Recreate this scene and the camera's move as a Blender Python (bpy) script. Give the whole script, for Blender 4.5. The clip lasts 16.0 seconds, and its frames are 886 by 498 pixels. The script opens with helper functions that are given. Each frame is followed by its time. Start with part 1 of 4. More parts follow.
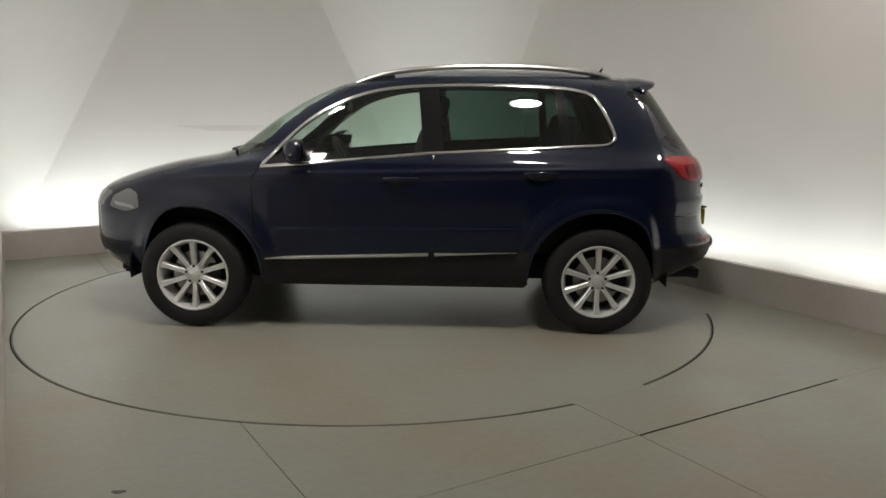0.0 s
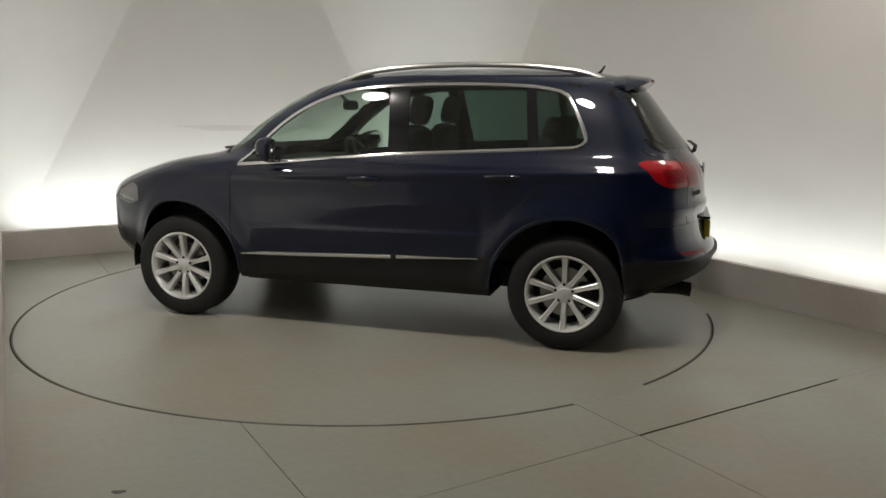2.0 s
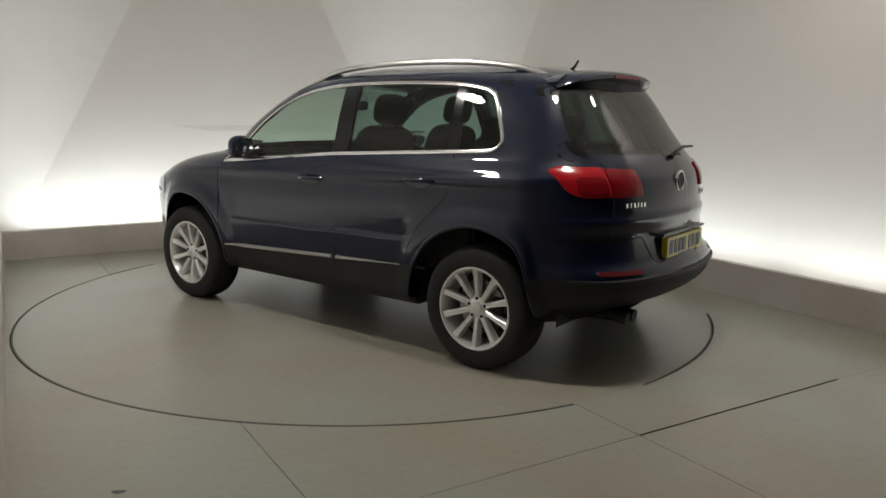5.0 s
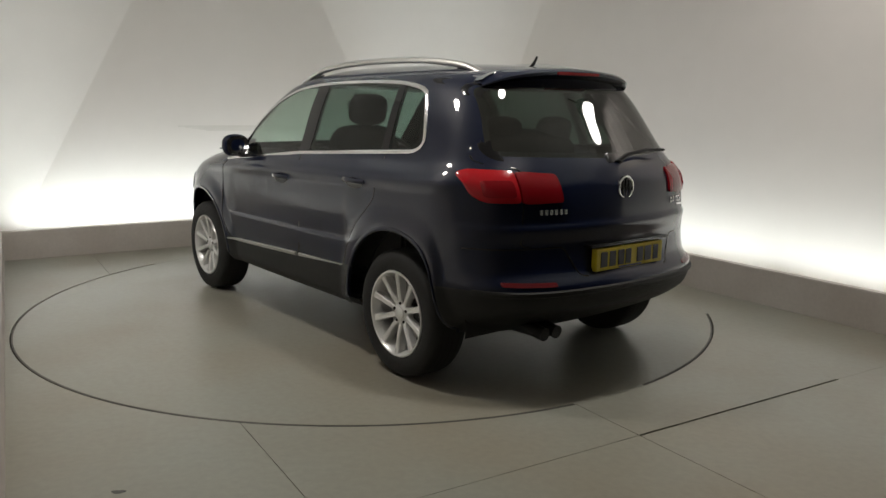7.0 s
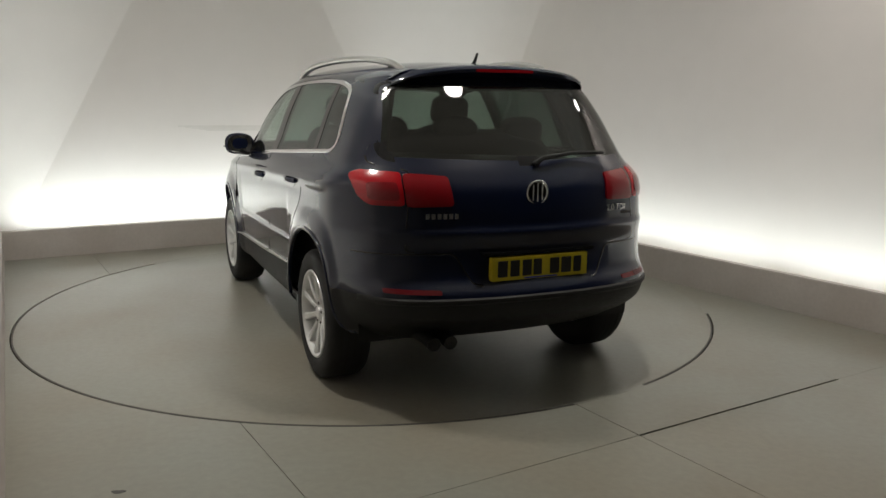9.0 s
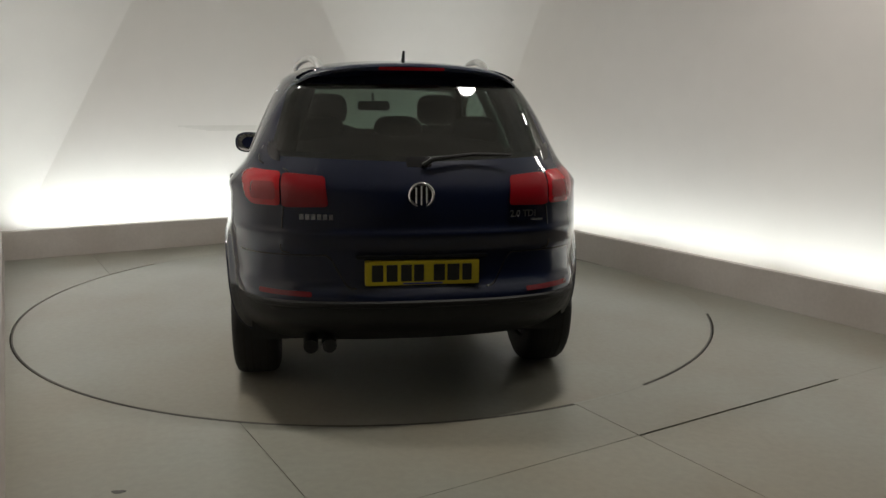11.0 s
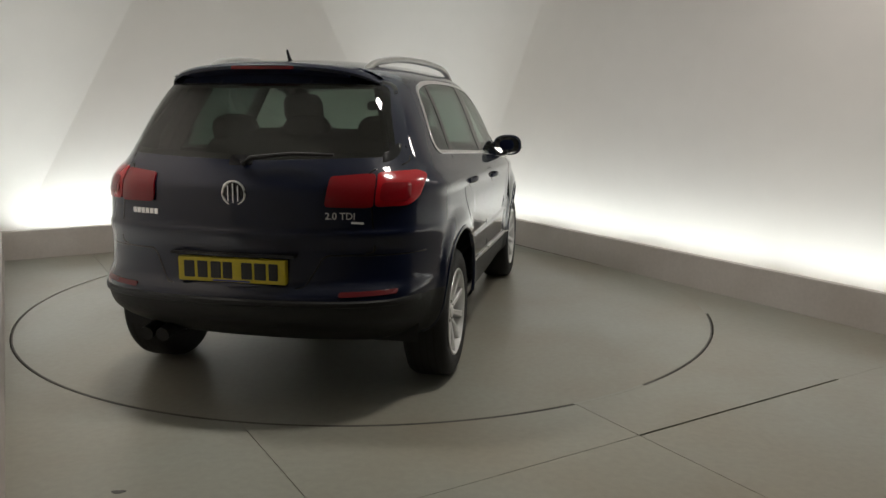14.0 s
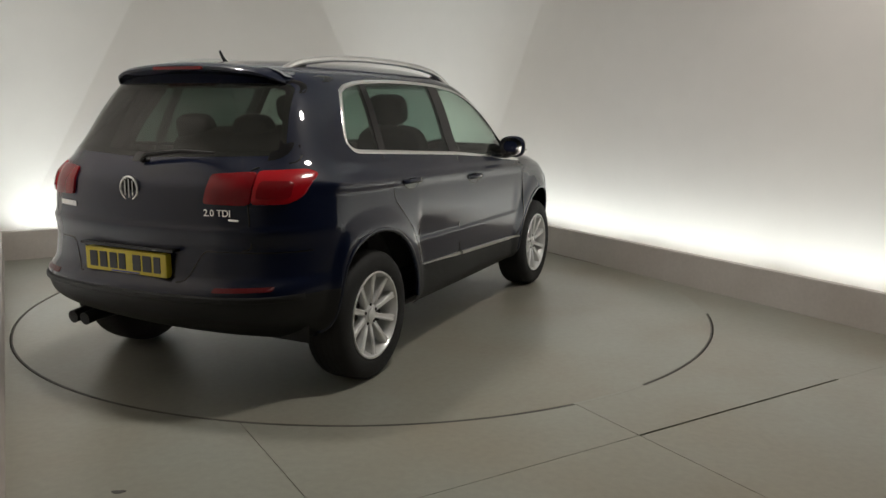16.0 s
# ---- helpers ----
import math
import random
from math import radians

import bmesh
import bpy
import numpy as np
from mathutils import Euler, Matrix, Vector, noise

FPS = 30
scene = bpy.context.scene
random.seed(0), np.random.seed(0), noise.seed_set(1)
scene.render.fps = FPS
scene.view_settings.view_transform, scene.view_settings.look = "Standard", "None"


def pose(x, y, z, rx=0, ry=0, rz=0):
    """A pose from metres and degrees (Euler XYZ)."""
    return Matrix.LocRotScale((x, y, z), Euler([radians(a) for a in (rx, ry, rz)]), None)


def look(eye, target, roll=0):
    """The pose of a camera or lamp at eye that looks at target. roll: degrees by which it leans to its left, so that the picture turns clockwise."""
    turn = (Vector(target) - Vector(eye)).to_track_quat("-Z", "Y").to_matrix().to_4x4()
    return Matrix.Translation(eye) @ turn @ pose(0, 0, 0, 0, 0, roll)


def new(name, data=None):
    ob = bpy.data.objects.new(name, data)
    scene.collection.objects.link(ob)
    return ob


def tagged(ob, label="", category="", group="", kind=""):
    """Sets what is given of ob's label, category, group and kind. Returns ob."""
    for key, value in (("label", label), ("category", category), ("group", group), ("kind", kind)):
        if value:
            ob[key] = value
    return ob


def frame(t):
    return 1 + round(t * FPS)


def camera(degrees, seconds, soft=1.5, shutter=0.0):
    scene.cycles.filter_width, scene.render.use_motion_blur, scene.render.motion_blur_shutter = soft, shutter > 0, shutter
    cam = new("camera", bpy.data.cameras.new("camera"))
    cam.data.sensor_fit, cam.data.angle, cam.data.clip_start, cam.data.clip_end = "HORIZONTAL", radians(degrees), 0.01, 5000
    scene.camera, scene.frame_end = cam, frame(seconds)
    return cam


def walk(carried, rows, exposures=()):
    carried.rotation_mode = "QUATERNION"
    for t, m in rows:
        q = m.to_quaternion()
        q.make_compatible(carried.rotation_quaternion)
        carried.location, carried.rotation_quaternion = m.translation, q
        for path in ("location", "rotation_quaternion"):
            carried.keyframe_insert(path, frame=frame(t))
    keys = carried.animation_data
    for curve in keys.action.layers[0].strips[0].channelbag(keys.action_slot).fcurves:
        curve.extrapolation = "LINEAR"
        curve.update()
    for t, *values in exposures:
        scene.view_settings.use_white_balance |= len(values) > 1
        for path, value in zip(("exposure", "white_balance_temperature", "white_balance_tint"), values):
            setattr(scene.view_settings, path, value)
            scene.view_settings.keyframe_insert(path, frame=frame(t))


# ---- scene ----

# ================= camera =================
cam = camera(58.97, 16.0, soft=1.5)
EYE = (0.0, -5.805, 1.428)
YAW, PITCH, ROLL = radians(5.067), radians(-10.246), 0.59
AIM = (EYE[0] + math.sin(YAW) * math.cos(PITCH), EYE[1] + math.cos(YAW) * math.cos(PITCH), EYE[2] + math.sin(PITCH))
walk(cam, [(0.0, look(EYE, AIM, ROLL)), (16.0, look(EYE, AIM, ROLL))], exposures=[(0.0, -0.04), (16.0, -0.04)])

# ================= world and lights =================
world = bpy.data.worlds.new("world")
scene.world = world
world.use_nodes = True
world.node_tree.nodes["Background"].inputs[0].default_value = (0.9, 0.95, 1.0, 1)
world.node_tree.nodes["Background"].inputs[1].default_value = 0.02

# plan of the studio: three kerbs in a U, walls a little behind them
CORNER, CORNER_2 = Vector((0.807, 3.654, 0)), Vector((-3.39, 1.58, 0))
U_L = (CORNER_2 - CORNER).normalized()
U_R = Vector((math.cos(radians(-62.5)), math.sin(radians(-62.5)), 0))
U_S = Vector((math.cos(radians(-66.1)), math.sin(radians(-66.1)), 0))


def facing(u, away):
    """The level normal of a wall line u that points away from the given side."""
    n = Vector((-u.y, u.x, 0))
    return n if n.dot(away) < 0 else -n


N_L, N_R, N_S = facing(U_L, Vector((0, 1, 0))), facing(U_R, Vector((1, 0, 0))), facing(U_S, Vector((-1, 0, 0)))
KERB_H, KERB_T, GAP, CEIL = 0.265, 0.07, 0.30, 3.6
LEN_L, LEN_R, LEN_S = (CORNER_2 - CORNER).length, 7.4, 5.6
COOL, WARM = (0.91, 1.0, 0.985), (1.0, 0.945, 0.875)
P_TUBES, P_DISCS = (7.8, 4.2, 1.9), (31.0, 6.5, 32.0, 28.0)


def area(name, m, sx, sy, power, colour, shape="RECTANGLE"):
    d = bpy.data.lights.new(name, "AREA")
    d.shape, d.size, d.energy, d.color = shape, sx, power, colour
    if shape in ("RECTANGLE", "ELLIPSE"):
        d.size_y = sy
    ob = new(name, d)
    ob.matrix_world = m
    return ob


def frame_of(origin, ax, az):
    """A pose whose x lies along ax and whose z lies along az."""
    ax = ax.normalized()
    az = (az - ax * az.dot(ax)).normalized()
    ay = az.cross(ax)
    return Matrix((ax, ay, az)).transposed().to_4x4() if origin is None else Matrix.Translation(origin) @ Matrix((ax, ay, az)).transposed().to_4x4()


# tube lights in the troughs between kerb and wall, shining up the walls
TROUGHS = ((CORNER, U_L, N_L, LEN_L), (CORNER, U_R, N_R, LEN_R), (CORNER_2, U_S, N_S, LEN_S))
for (c, u, n, length), power in zip(TROUGHS, P_TUBES):
    length = min(length, 4.4) if c is CORNER_2 else length
    mid = c + u * (length / 2) - n * (KERB_T + 0.10)
    mid.z = 0.09
    up = Vector((0, 0, 1)) - n * 0.02
    area("trough_light", frame_of(mid, u, -up), length - 0.3, 0.10, power * length, COOL).data.spread = radians(115)

# round lamps hanging under the ceiling above the near half of the turntable
LAMP_Z = 3.2
# the last lamp is an added fill; reflections place only the other three
DISCS = [(1.05, -2.15), (3.2, -0.95), (-1.15, -1.45), (-3.1, -0.7)]
for (x, y), power in zip(DISCS, P_DISCS):
    area("round_light", pose(x, y, LAMP_Z), 0.30, 0.30, power, WARM, "DISK")

# ================= materials =================


def mat(name, base, rough=0.5, metal=0.0, **kw):
    m = bpy.data.materials.new(name)
    m.use_nodes = True
    b = m.node_tree.nodes["Principled BSDF"]
    b.inputs["Base Color"].default_value = (*base, 1)
    b.inputs["Roughness"].default_value = rough
    b.inputs["Metallic"].default_value = metal
    for k, v in kw.items():
        b.inputs[k.replace("_", " ")].default_value = v
    return m


def mottled(m, base, amount, scales=(1.2, 30), bump=0.0, bump_scale=120, tint=None, rough_var=0.0, coords="Object"):
    """Two scales of colour variation and a fine relief on a material."""
    nt = m.node_tree
    b = nt.nodes["Principled BSDF"]
    tc = nt.nodes.new("ShaderNodeTexCoord")
    last = None
    tint = tint or tuple(c * (1 - amount) for c in base)
    for k, s in enumerate(scales):
        n = nt.nodes.new("ShaderNodeTexNoise")
        n.inputs["Scale"].default_value, n.inputs["Detail"].default_value = s, 5
        nt.links.new(tc.outputs[coords], n.inputs["Vector"])
        ramp = nt.nodes.new("ShaderNodeMapRange")
        ramp.inputs[1].default_value, ramp.inputs[2].default_value = 0.2, 0.8
        ramp.interpolation_type = "SMOOTHSTEP"
        nt.links.new(n.outputs["Fac"], ramp.inputs[0])
        mix = nt.nodes.new("ShaderNodeMix")
        mix.data_type = "RGBA"
        if last is None:
            mix.inputs[6].default_value, mix.inputs[7].default_value = (*base, 1), (*tint, 1)
            nt.links.new(ramp.outputs[0], mix.inputs[0])
            if rough_var:
                rr = nt.nodes.new("ShaderNodeMapRange")
                r0 = b.inputs["Roughness"].default_value
                rr.inputs[3].default_value, rr.inputs[4].default_value = r0 - rough_var, r0 + rough_var
                nt.links.new(n.outputs["Fac"], rr.inputs[0])
                nt.links.new(rr.outputs[0], b.inputs["Roughness"])
        else:
            mix.blend_type = "MULTIPLY"
            mix.inputs[0].default_value = amount
            nt.links.new(last, mix.inputs[6])
            nt.links.new(ramp.outputs[0], mix.inputs[7])
        last = mix.outputs[2]
    nt.links.new(last, b.inputs["Base Color"])
    if bump:
        n = nt.nodes.new("ShaderNodeTexNoise")
        n.inputs["Scale"].default_value, n.inputs["Detail"].default_value = bump_scale, 3
        nt.links.new(tc.outputs[coords], n.inputs["Vector"])
        bp = nt.nodes.new("ShaderNodeBump")
        bp.inputs["Strength"].default_value, bp.inputs["Distance"].default_value = bump, 0.01
        nt.links.new(n.outputs["Fac"], bp.inputs["Height"])
        nt.links.new(bp.outputs["Normal"], b.inputs["Normal"])
    return m


def glass(name, tint, veil=0.015):
    """A thin tinted pane: tinted see-through with a clear mirror gloss and a pale veil for dirt and reflected haze."""
    m = bpy.data.materials.new(name)
    m.use_nodes = True
    nt = m.node_tree
    nt.nodes.remove(nt.nodes["Principled BSDF"])
    out = nt.nodes["Material Output"]
    tr, gl, fr, mx, pw, mr = (nt.nodes.new(k) for k in ("ShaderNodeBsdfTransparent", "ShaderNodeBsdfGlossy", "ShaderNodeLayerWeight", "ShaderNodeMixShader", "ShaderNodeMath", "ShaderNodeMapRange"))
    tr.inputs[0].default_value = (*tint, 1)
    gl.inputs["Roughness"].default_value = 0.02
    fr.inputs["Blend"].default_value = 0.5
    pw.operation = "POWER"
    pw.inputs[1].default_value = 4.5
    mr.inputs[3].default_value, mr.inputs[4].default_value = 0.045, 0.95
    nt.links.new(fr.outputs["Facing"], pw.inputs[0])
    nt.links.new(pw.outputs[0], mr.inputs[0])
    nt.links.new(mr.outputs[0], mx.inputs[0])
    nt.links.new(tr.outputs[0], mx.inputs[1])
    nt.links.new(gl.outputs[0], mx.inputs[2])
    # diffuse colour paints in the grey haze of reflections and dirt on the pane
    haze, both = nt.nodes.new("ShaderNodeBsdfDiffuse"), nt.nodes.new("ShaderNodeMixShader")
    smear = nt.nodes.new("ShaderNodeTexNoise")
    smear.inputs["Scale"].default_value, smear.inputs["Detail"].default_value = 3.0, 4
    much = nt.nodes.new("ShaderNodeMapRange")
    much.inputs[3].default_value, much.inputs[4].default_value = veil * 0.4, veil * 1.6
    haze.inputs[0].default_value = (0.42, 0.42, 0.37, 1)
    nt.links.new(smear.outputs["Fac"], much.inputs[0])
    nt.links.new(much.outputs[0], both.inputs[0])
    nt.links.new(mx.outputs[0], both.inputs[1])
    nt.links.new(haze.outputs[0], both.inputs[2])
    nt.links.new(both.outputs[0], out.inputs[0])
    return m


WALL = mottled(mat("wall_paint", (0.78, 0.74, 0.715), 0.85), (0.80, 0.76, 0.735), 0.02, (0.5, 5), bump=0.04, bump_scale=90, tint=(0.77, 0.725, 0.69))
KERB = mottled(mat("kerb_paint", (0.50, 0.46, 0.43), 0.6), (0.60, 0.555, 0.52), 0.08, (2.5, 40), bump=0.1, tint=(0.52, 0.47, 0.43))
FLOOR = mottled(mat("floor_paint", (0.40, 0.39, 0.35), 0.36), (0.292, 0.302, 0.262), 0.10, (0.8, 26), bump=0.05, bump_scale=35, tint=(0.268, 0.238, 0.182), rough_var=0.09)
EDGE = mottled(mat("worn_edge", (0.10, 0.095, 0.085), 0.6), (0.16, 0.15, 0.135), 0.3, (1.3, 14), tint=(0.05, 0.047, 0.04))
STAIN = mat("oil_stain", (0.05, 0.047, 0.042), 0.5)
DARKGAP = mat("dark_gap", (0.015, 0.014, 0.012), 0.9)
CEILING = mottled(mat("ceiling_paint", (0.80, 0.78, 0.75), 0.9), (0.80, 0.78, 0.75), 0.1, (1, 14))
BACKWALL = mottled(mat("dark_closing_wall", (0.13, 0.127, 0.124), 0.9), (0.13, 0.127, 0.124), 0.2, (1, 14))
DIMWALL = mottled(mat("dim_wall", (0.45, 0.44, 0.42), 0.9), (0.45, 0.44, 0.42), 0.1, (1, 14))
PAINT = mottled(mat("navy_paint", (0.006, 0.010, 0.042), 0.4, 0.0, Coat_Weight=1.0, Coat_Roughness=0.025, Coat_IOR=1.48, Specular_IOR_Level=0.10), (0.0040, 0.0082, 0.029), 0.3, (400, 1400), tint=(0.0030, 0.0060, 0.021))
BLACK = mottled(mat("black_plastic", (0.012, 0.012, 0.012), 0.5, Specular_IOR_Level=0.3), (0.017, 0.017, 0.017), 0.3, (12, 300), bump=0.2, bump_scale=500)
GLOSSBLACK = mat("gloss_black", (0.008, 0.008, 0.009), 0.12)
CHROME = mat("chrome", (0.86, 0.86, 0.86), 0.12, 1.0)
SILVER = mottled(mat("satin_silver", (0.75, 0.74, 0.72), 0.32, 1.0), (0.78, 0.77, 0.75), 0.1, (8, 200))
ALLOY = mottled(mat("alloy", (0.7, 0.7, 0.7), 0.30, 0.35), (0.80, 0.80, 0.79), 0.12, (15, 180))
RUBBER = mottled(mat("tyre_rubber", (0.010, 0.010, 0.010), 0.75), (0.011, 0.011, 0.011), 0.4, (20, 240), bump=0.2, bump_scale=300)
REDLENS = mat("red_lens", (0.36, 0.005, 0.010), 0.2, 0.0, Specular_IOR_Level=0.2, Coat_Weight=0.7, Coat_Roughness=0.03)
DARKRED = mat("dark_red_lens", (0.20, 0.004, 0.008), 0.2, 0.0, Specular_IOR_Level=0.2, Coat_Weight=0.6, Coat_Roughness=0.03)
REFLECTOR = mat("red_reflector", (0.10, 0.003, 0.006), 0.25)
CLEAR = mat("clear_lens", (0.17, 0.175, 0.18), 0.12, 0.0, Coat_Weight=1.0, Coat_Roughness=0.02)
LAMPBOWL = mat("lamp_reflector", (0.34, 0.34, 0.35), 0.3, 0.3)
YELLOW = mottled(mat("plate_yellow", (0.62, 0.50, 0.02), 0.35), (0.62, 0.50, 0.02), 0.1, (10, 90))
INK = mat("plate_ink", (0.01, 0.01, 0.01), 0.4)
BLUEINK = mat("plate_blue", (0.02, 0.05, 0.3), 0.4)
CLOTH = mottled(mat("seat_cloth", (0.02, 0.019, 0.02), 0.9), (0.022, 0.021, 0.022), 0.4, (14, 220), bump=0.3, bump_scale=400)
HEADLINER = mat("headliner", (0.30, 0.29, 0.27), 0.95)
GLASS_F = glass("front_glass", (0.66, 0.76, 0.70))
GLASS_R = glass("privacy_glass", (0.21, 0.30, 0.265))
GLASS_W = glass("tailgate_glass", (0.15, 0.19, 0.165), 0.04)
DISC = mat("brake_disc", (0.35, 0.34, 0.33), 0.35, 1.0)
TUBE = mat("tube_glow", (1, 1, 1), 0.5, Emission_Color=(*COOL, 1), Emission_Strength=6.0)
LAMPGLOW = mat("lamp_glow", (1, 1, 1), 0.5, Emission_Color=(*WARM, 1), Emission_Strength=14.0)
MIRRORGLASS = mat("mirror_glass", (0.9, 0.9, 0.9), 0.02, 1.0)

# ================= mesh helpers =================


def link(name, bm, material, parent=None, smooth=True, angle=None):
    me = bpy.data.meshes.new(name)
    bmesh.ops.recalc_face_normals(bm, faces=bm.faces)
    for f in bm.faces:
        f.smooth = smooth
    if angle:
        for e in bm.edges:
            if len(e.link_faces) == 2 and e.calc_face_angle(0) > radians(angle):
                e.smooth = False
    bm.to_mesh(me)
    bm.free()
    me.materials.append(material)
    ob = new(name, me)
    ob.parent = parent
    return ob


def part(name, bm, material, parent, label="", smooth=True, angle=35):
    return tagged(link(name, bm, material, parent, smooth, angle), label)


def box(bm, x0, x1, y0, y1, z0, z1, m=None, bevel=0.0):
    t = bmesh.new()
    bmesh.ops.create_cube(t, size=1)
    bmesh.ops.transform(t, matrix=Matrix.Translation(((x0 + x1) / 2, (y0 + y1) / 2, (z0 + z1) / 2)) @ Matrix.Diagonal((x1 - x0, y1 - y0, z1 - z0, 1)), verts=t.verts)
    if bevel:
        bmesh.ops.bevel(t, geom=list(t.edges), offset=bevel, segments=4 if bevel > 0.03 else 2, affect="EDGES", clamp_overlap=True)
    if m is not None:
        bmesh.ops.transform(t, matrix=m, verts=t.verts)
    merge(bm, t)
    return bm


def cushion(bm, x0, x1, y0, y1, z0, z1, m, p=0.45):
    """A padded block with well-rounded edges."""
    t = bmesh.new()
    bmesh.ops.create_uvsphere(t, u_segments=24, v_segments=14, radius=1)
    for v in t.verts:
        q = [math.copysign(abs(c) ** p, c) for c in v.co]
        v.co = ((x0 + x1) / 2 + q[0] * (x1 - x0) / 2, (y0 + y1) / 2 + q[1] * (y1 - y0) / 2, (z0 + z1) / 2 + q[2] * (z1 - z0) / 2)
    bmesh.ops.transform(t, matrix=m, verts=t.verts)
    merge(bm, t)


def merge(bm, t):
    vs = [bm.verts.new(v.co) for v in t.verts]
    t.verts.index_update()
    for f in t.faces:
        bm.faces.new([vs[v.index] for v in f.verts])
    t.free()


def tube(bm, pts, radius, seg=10, squash=(1, 1), caps=True):
    """A round bar along points; squash scales it across and upward."""
    pts = [Vector(q) for q in pts]
    rings = []
    for i, q in enumerate(pts):
        d = (pts[min(i + 1, len(pts) - 1)] - pts[max(i - 1, 0)]).normalized()
        side = d.cross(Vector((0, 0, 1)))
        side = side.normalized() if side.length > 1e-4 else Vector((1, 0, 0))
        up = side.cross(d)
        r = radius[i] if isinstance(radius, (list, tuple)) else radius
        rings.append([bm.verts.new(q + side * math.cos(a) * r * squash[0] + up * math.sin(a) * r * squash[1]) for a in (2 * math.pi * k / seg for k in range(seg))])
    for a, b in zip(rings, rings[1:]):
        for k in range(seg):
            bm.faces.new((a[k], a[(k + 1) % seg], b[(k + 1) % seg], b[k]))
    if caps:
        bm.faces.new(rings[0][::-1])
        bm.faces.new(rings[-1])
    return bm


def lathe(bm, profile, seg=64, axis="y"):
    """Turn a profile of (radius, offset along the axis) round the axis."""
    rings = []
    for r, o in profile:
        ring = []
        for k in range(seg):
            a = 2 * math.pi * k / seg
            c, s = r * math.cos(a), r * math.sin(a)
            ring.append(bm.verts.new((c, o, s) if axis == "y" else (c, s, o)))
        rings.append(ring)
    for a, b in zip(rings, rings[1:]):
        for k in range(seg):
            bm.faces.new((a[k], a[(k + 1) % seg], b[(k + 1) % seg], b[k]))
    return bm


def prism(bm, outline, z0, z1):
    """Upright prism over a plan outline."""
    lo = [bm.verts.new((q[0], q[1], z0)) for q in outline]
    hi = [bm.verts.new((q[0], q[1], z1)) for q in outline]
    bm.faces.new(lo[::-1])
    bm.faces.new(hi)
    n = len(lo)
    for k in range(n):
        bm.faces.new((lo[k], lo[(k + 1) % n], hi[(k + 1) % n], hi[k]))
    return bm


# ================= the room =================
R_TABLE = 2.432
GAP_FILLS = ((-66.4, -54.6, 0.0004), (-13.7, 145.2, 0.0004))


def slab(name, a, b, n, thick, z0, z1, material, label, category):
    """A wall or kerb whose face runs from a to b, its thickness behind the face."""
    bm = prism(bmesh.new(), [a, b, b - n * thick, a - n * thick], z0, z1)
    ob = link(name, bm, material, None, False)
    return tagged(ob, label, category, kind="structure")


def meet(a, u, b, v):
    """Where the plan lines a + s u and b + t v meet."""
    d = u.x * v.y - u.y * v.x
    s = ((b.x - a.x) * v.y - (b.y - a.y) * v.x) / d
    return Vector((a.x + s * u.x, a.y + s * u.y, 0))


def offset_corner(d):
    """The first corner moved back by d."""
    return meet(CORNER - N_L * d, U_L, CORNER - N_R * d, U_R)


def offset_corner_2(d):
    return meet(CORNER_2 - N_L * d, U_L, CORNER_2 - N_S * d, U_S)


end_r, end_s = CORNER + U_R * LEN_R, CORNER_2 + U_S * LEN_S


def kerb(name, outline):
    bm = prism(bmesh.new(), outline, 0.0, KERB_H)
    bmesh.ops.bevel(bm, geom=[e for e in bm.edges if abs(e.verts[0].co.z - KERB_H) < 1e-5 and abs(e.verts[1].co.z - KERB_H) < 1e-5], offset=0.006, segments=2, affect="EDGES")
    return tagged(link(name, bm, KERB, None, True, 30), "low painted upstand hiding cool wall lights", "kerb", kind="structure")


kerb("kerb_north", [CORNER, CORNER_2, offset_corner_2(KERB_T), offset_corner(KERB_T)])
kerb("kerb_east", [CORNER, end_r, end_r - N_R * KERB_T, offset_corner(KERB_T)])
kerb("kerb_west", [CORNER_2, end_s, end_s - N_S * KERB_T, offset_corner_2(KERB_T)])

W_OFF = KERB_T + GAP
WC1, WC2 = offset_corner(W_OFF), offset_corner_2(W_OFF)


def cone(z):
    """Radius of the coved corners, which widen upward."""
    return 0.40 + 0.52 * z


def cove(c, u, v, t, z):
    """Point at t from 0 to 1 across the nearly flat facet in corner c, from the wall along u to the wall along v."""
    r = cone(z)
    a, b = c + u * r, c + v * r
    k = 0.80
    return (a * (1 - t) ** 2 + c * (2 * t * (1 - t)) + b * t * t) * k + (a * (1 - t) + b * t) * (1 - k)


def loft_wall(name, point, cols, label):
    """A wall of thickness from a function of (0..1 along, height)."""
    bm = bmesh.new()
    zs = [CEIL * k / 12 for k in range(13)]
    mid = Vector((0.0, -2.0, 0))
    front = [[point(k / cols, z) for k in range(cols + 1)] for z in zs]
    fv = [[bm.verts.new((q.x, q.y, z)) for q in row] for row, z in zip(front, zs)]
    bv = []
    for row, z in zip(front, zs):
        ring = []
        for k, q in enumerate(row):
            d = (row[min(k + 1, cols)] - row[max(k - 1, 0)]).normalized()
            n = Vector((-d.y, d.x, 0))
            n = n if n.dot(q - mid) > 0 else -n
            ring.append(bm.verts.new((q.x + n.x * 0.12, q.y + n.y * 0.12, z)))
        bv.append(ring)
    for g in (fv, bv):
        for r0, r1 in zip(g, g[1:]):
            for k in range(cols):
                bm.faces.new((r0[k], r0[k + 1], r1[k + 1], r1[k]))
    for k in range(cols):
        bm.faces.new((fv[0][k], fv[0][k + 1], bv[0][k + 1], bv[0][k]))
        bm.faces.new((fv[-1][k], fv[-1][k + 1], bv[-1][k + 1], bv[-1][k]))
    return tagged(link(name, bm, WALL, None, True, 40), label, "wall", kind="structure")


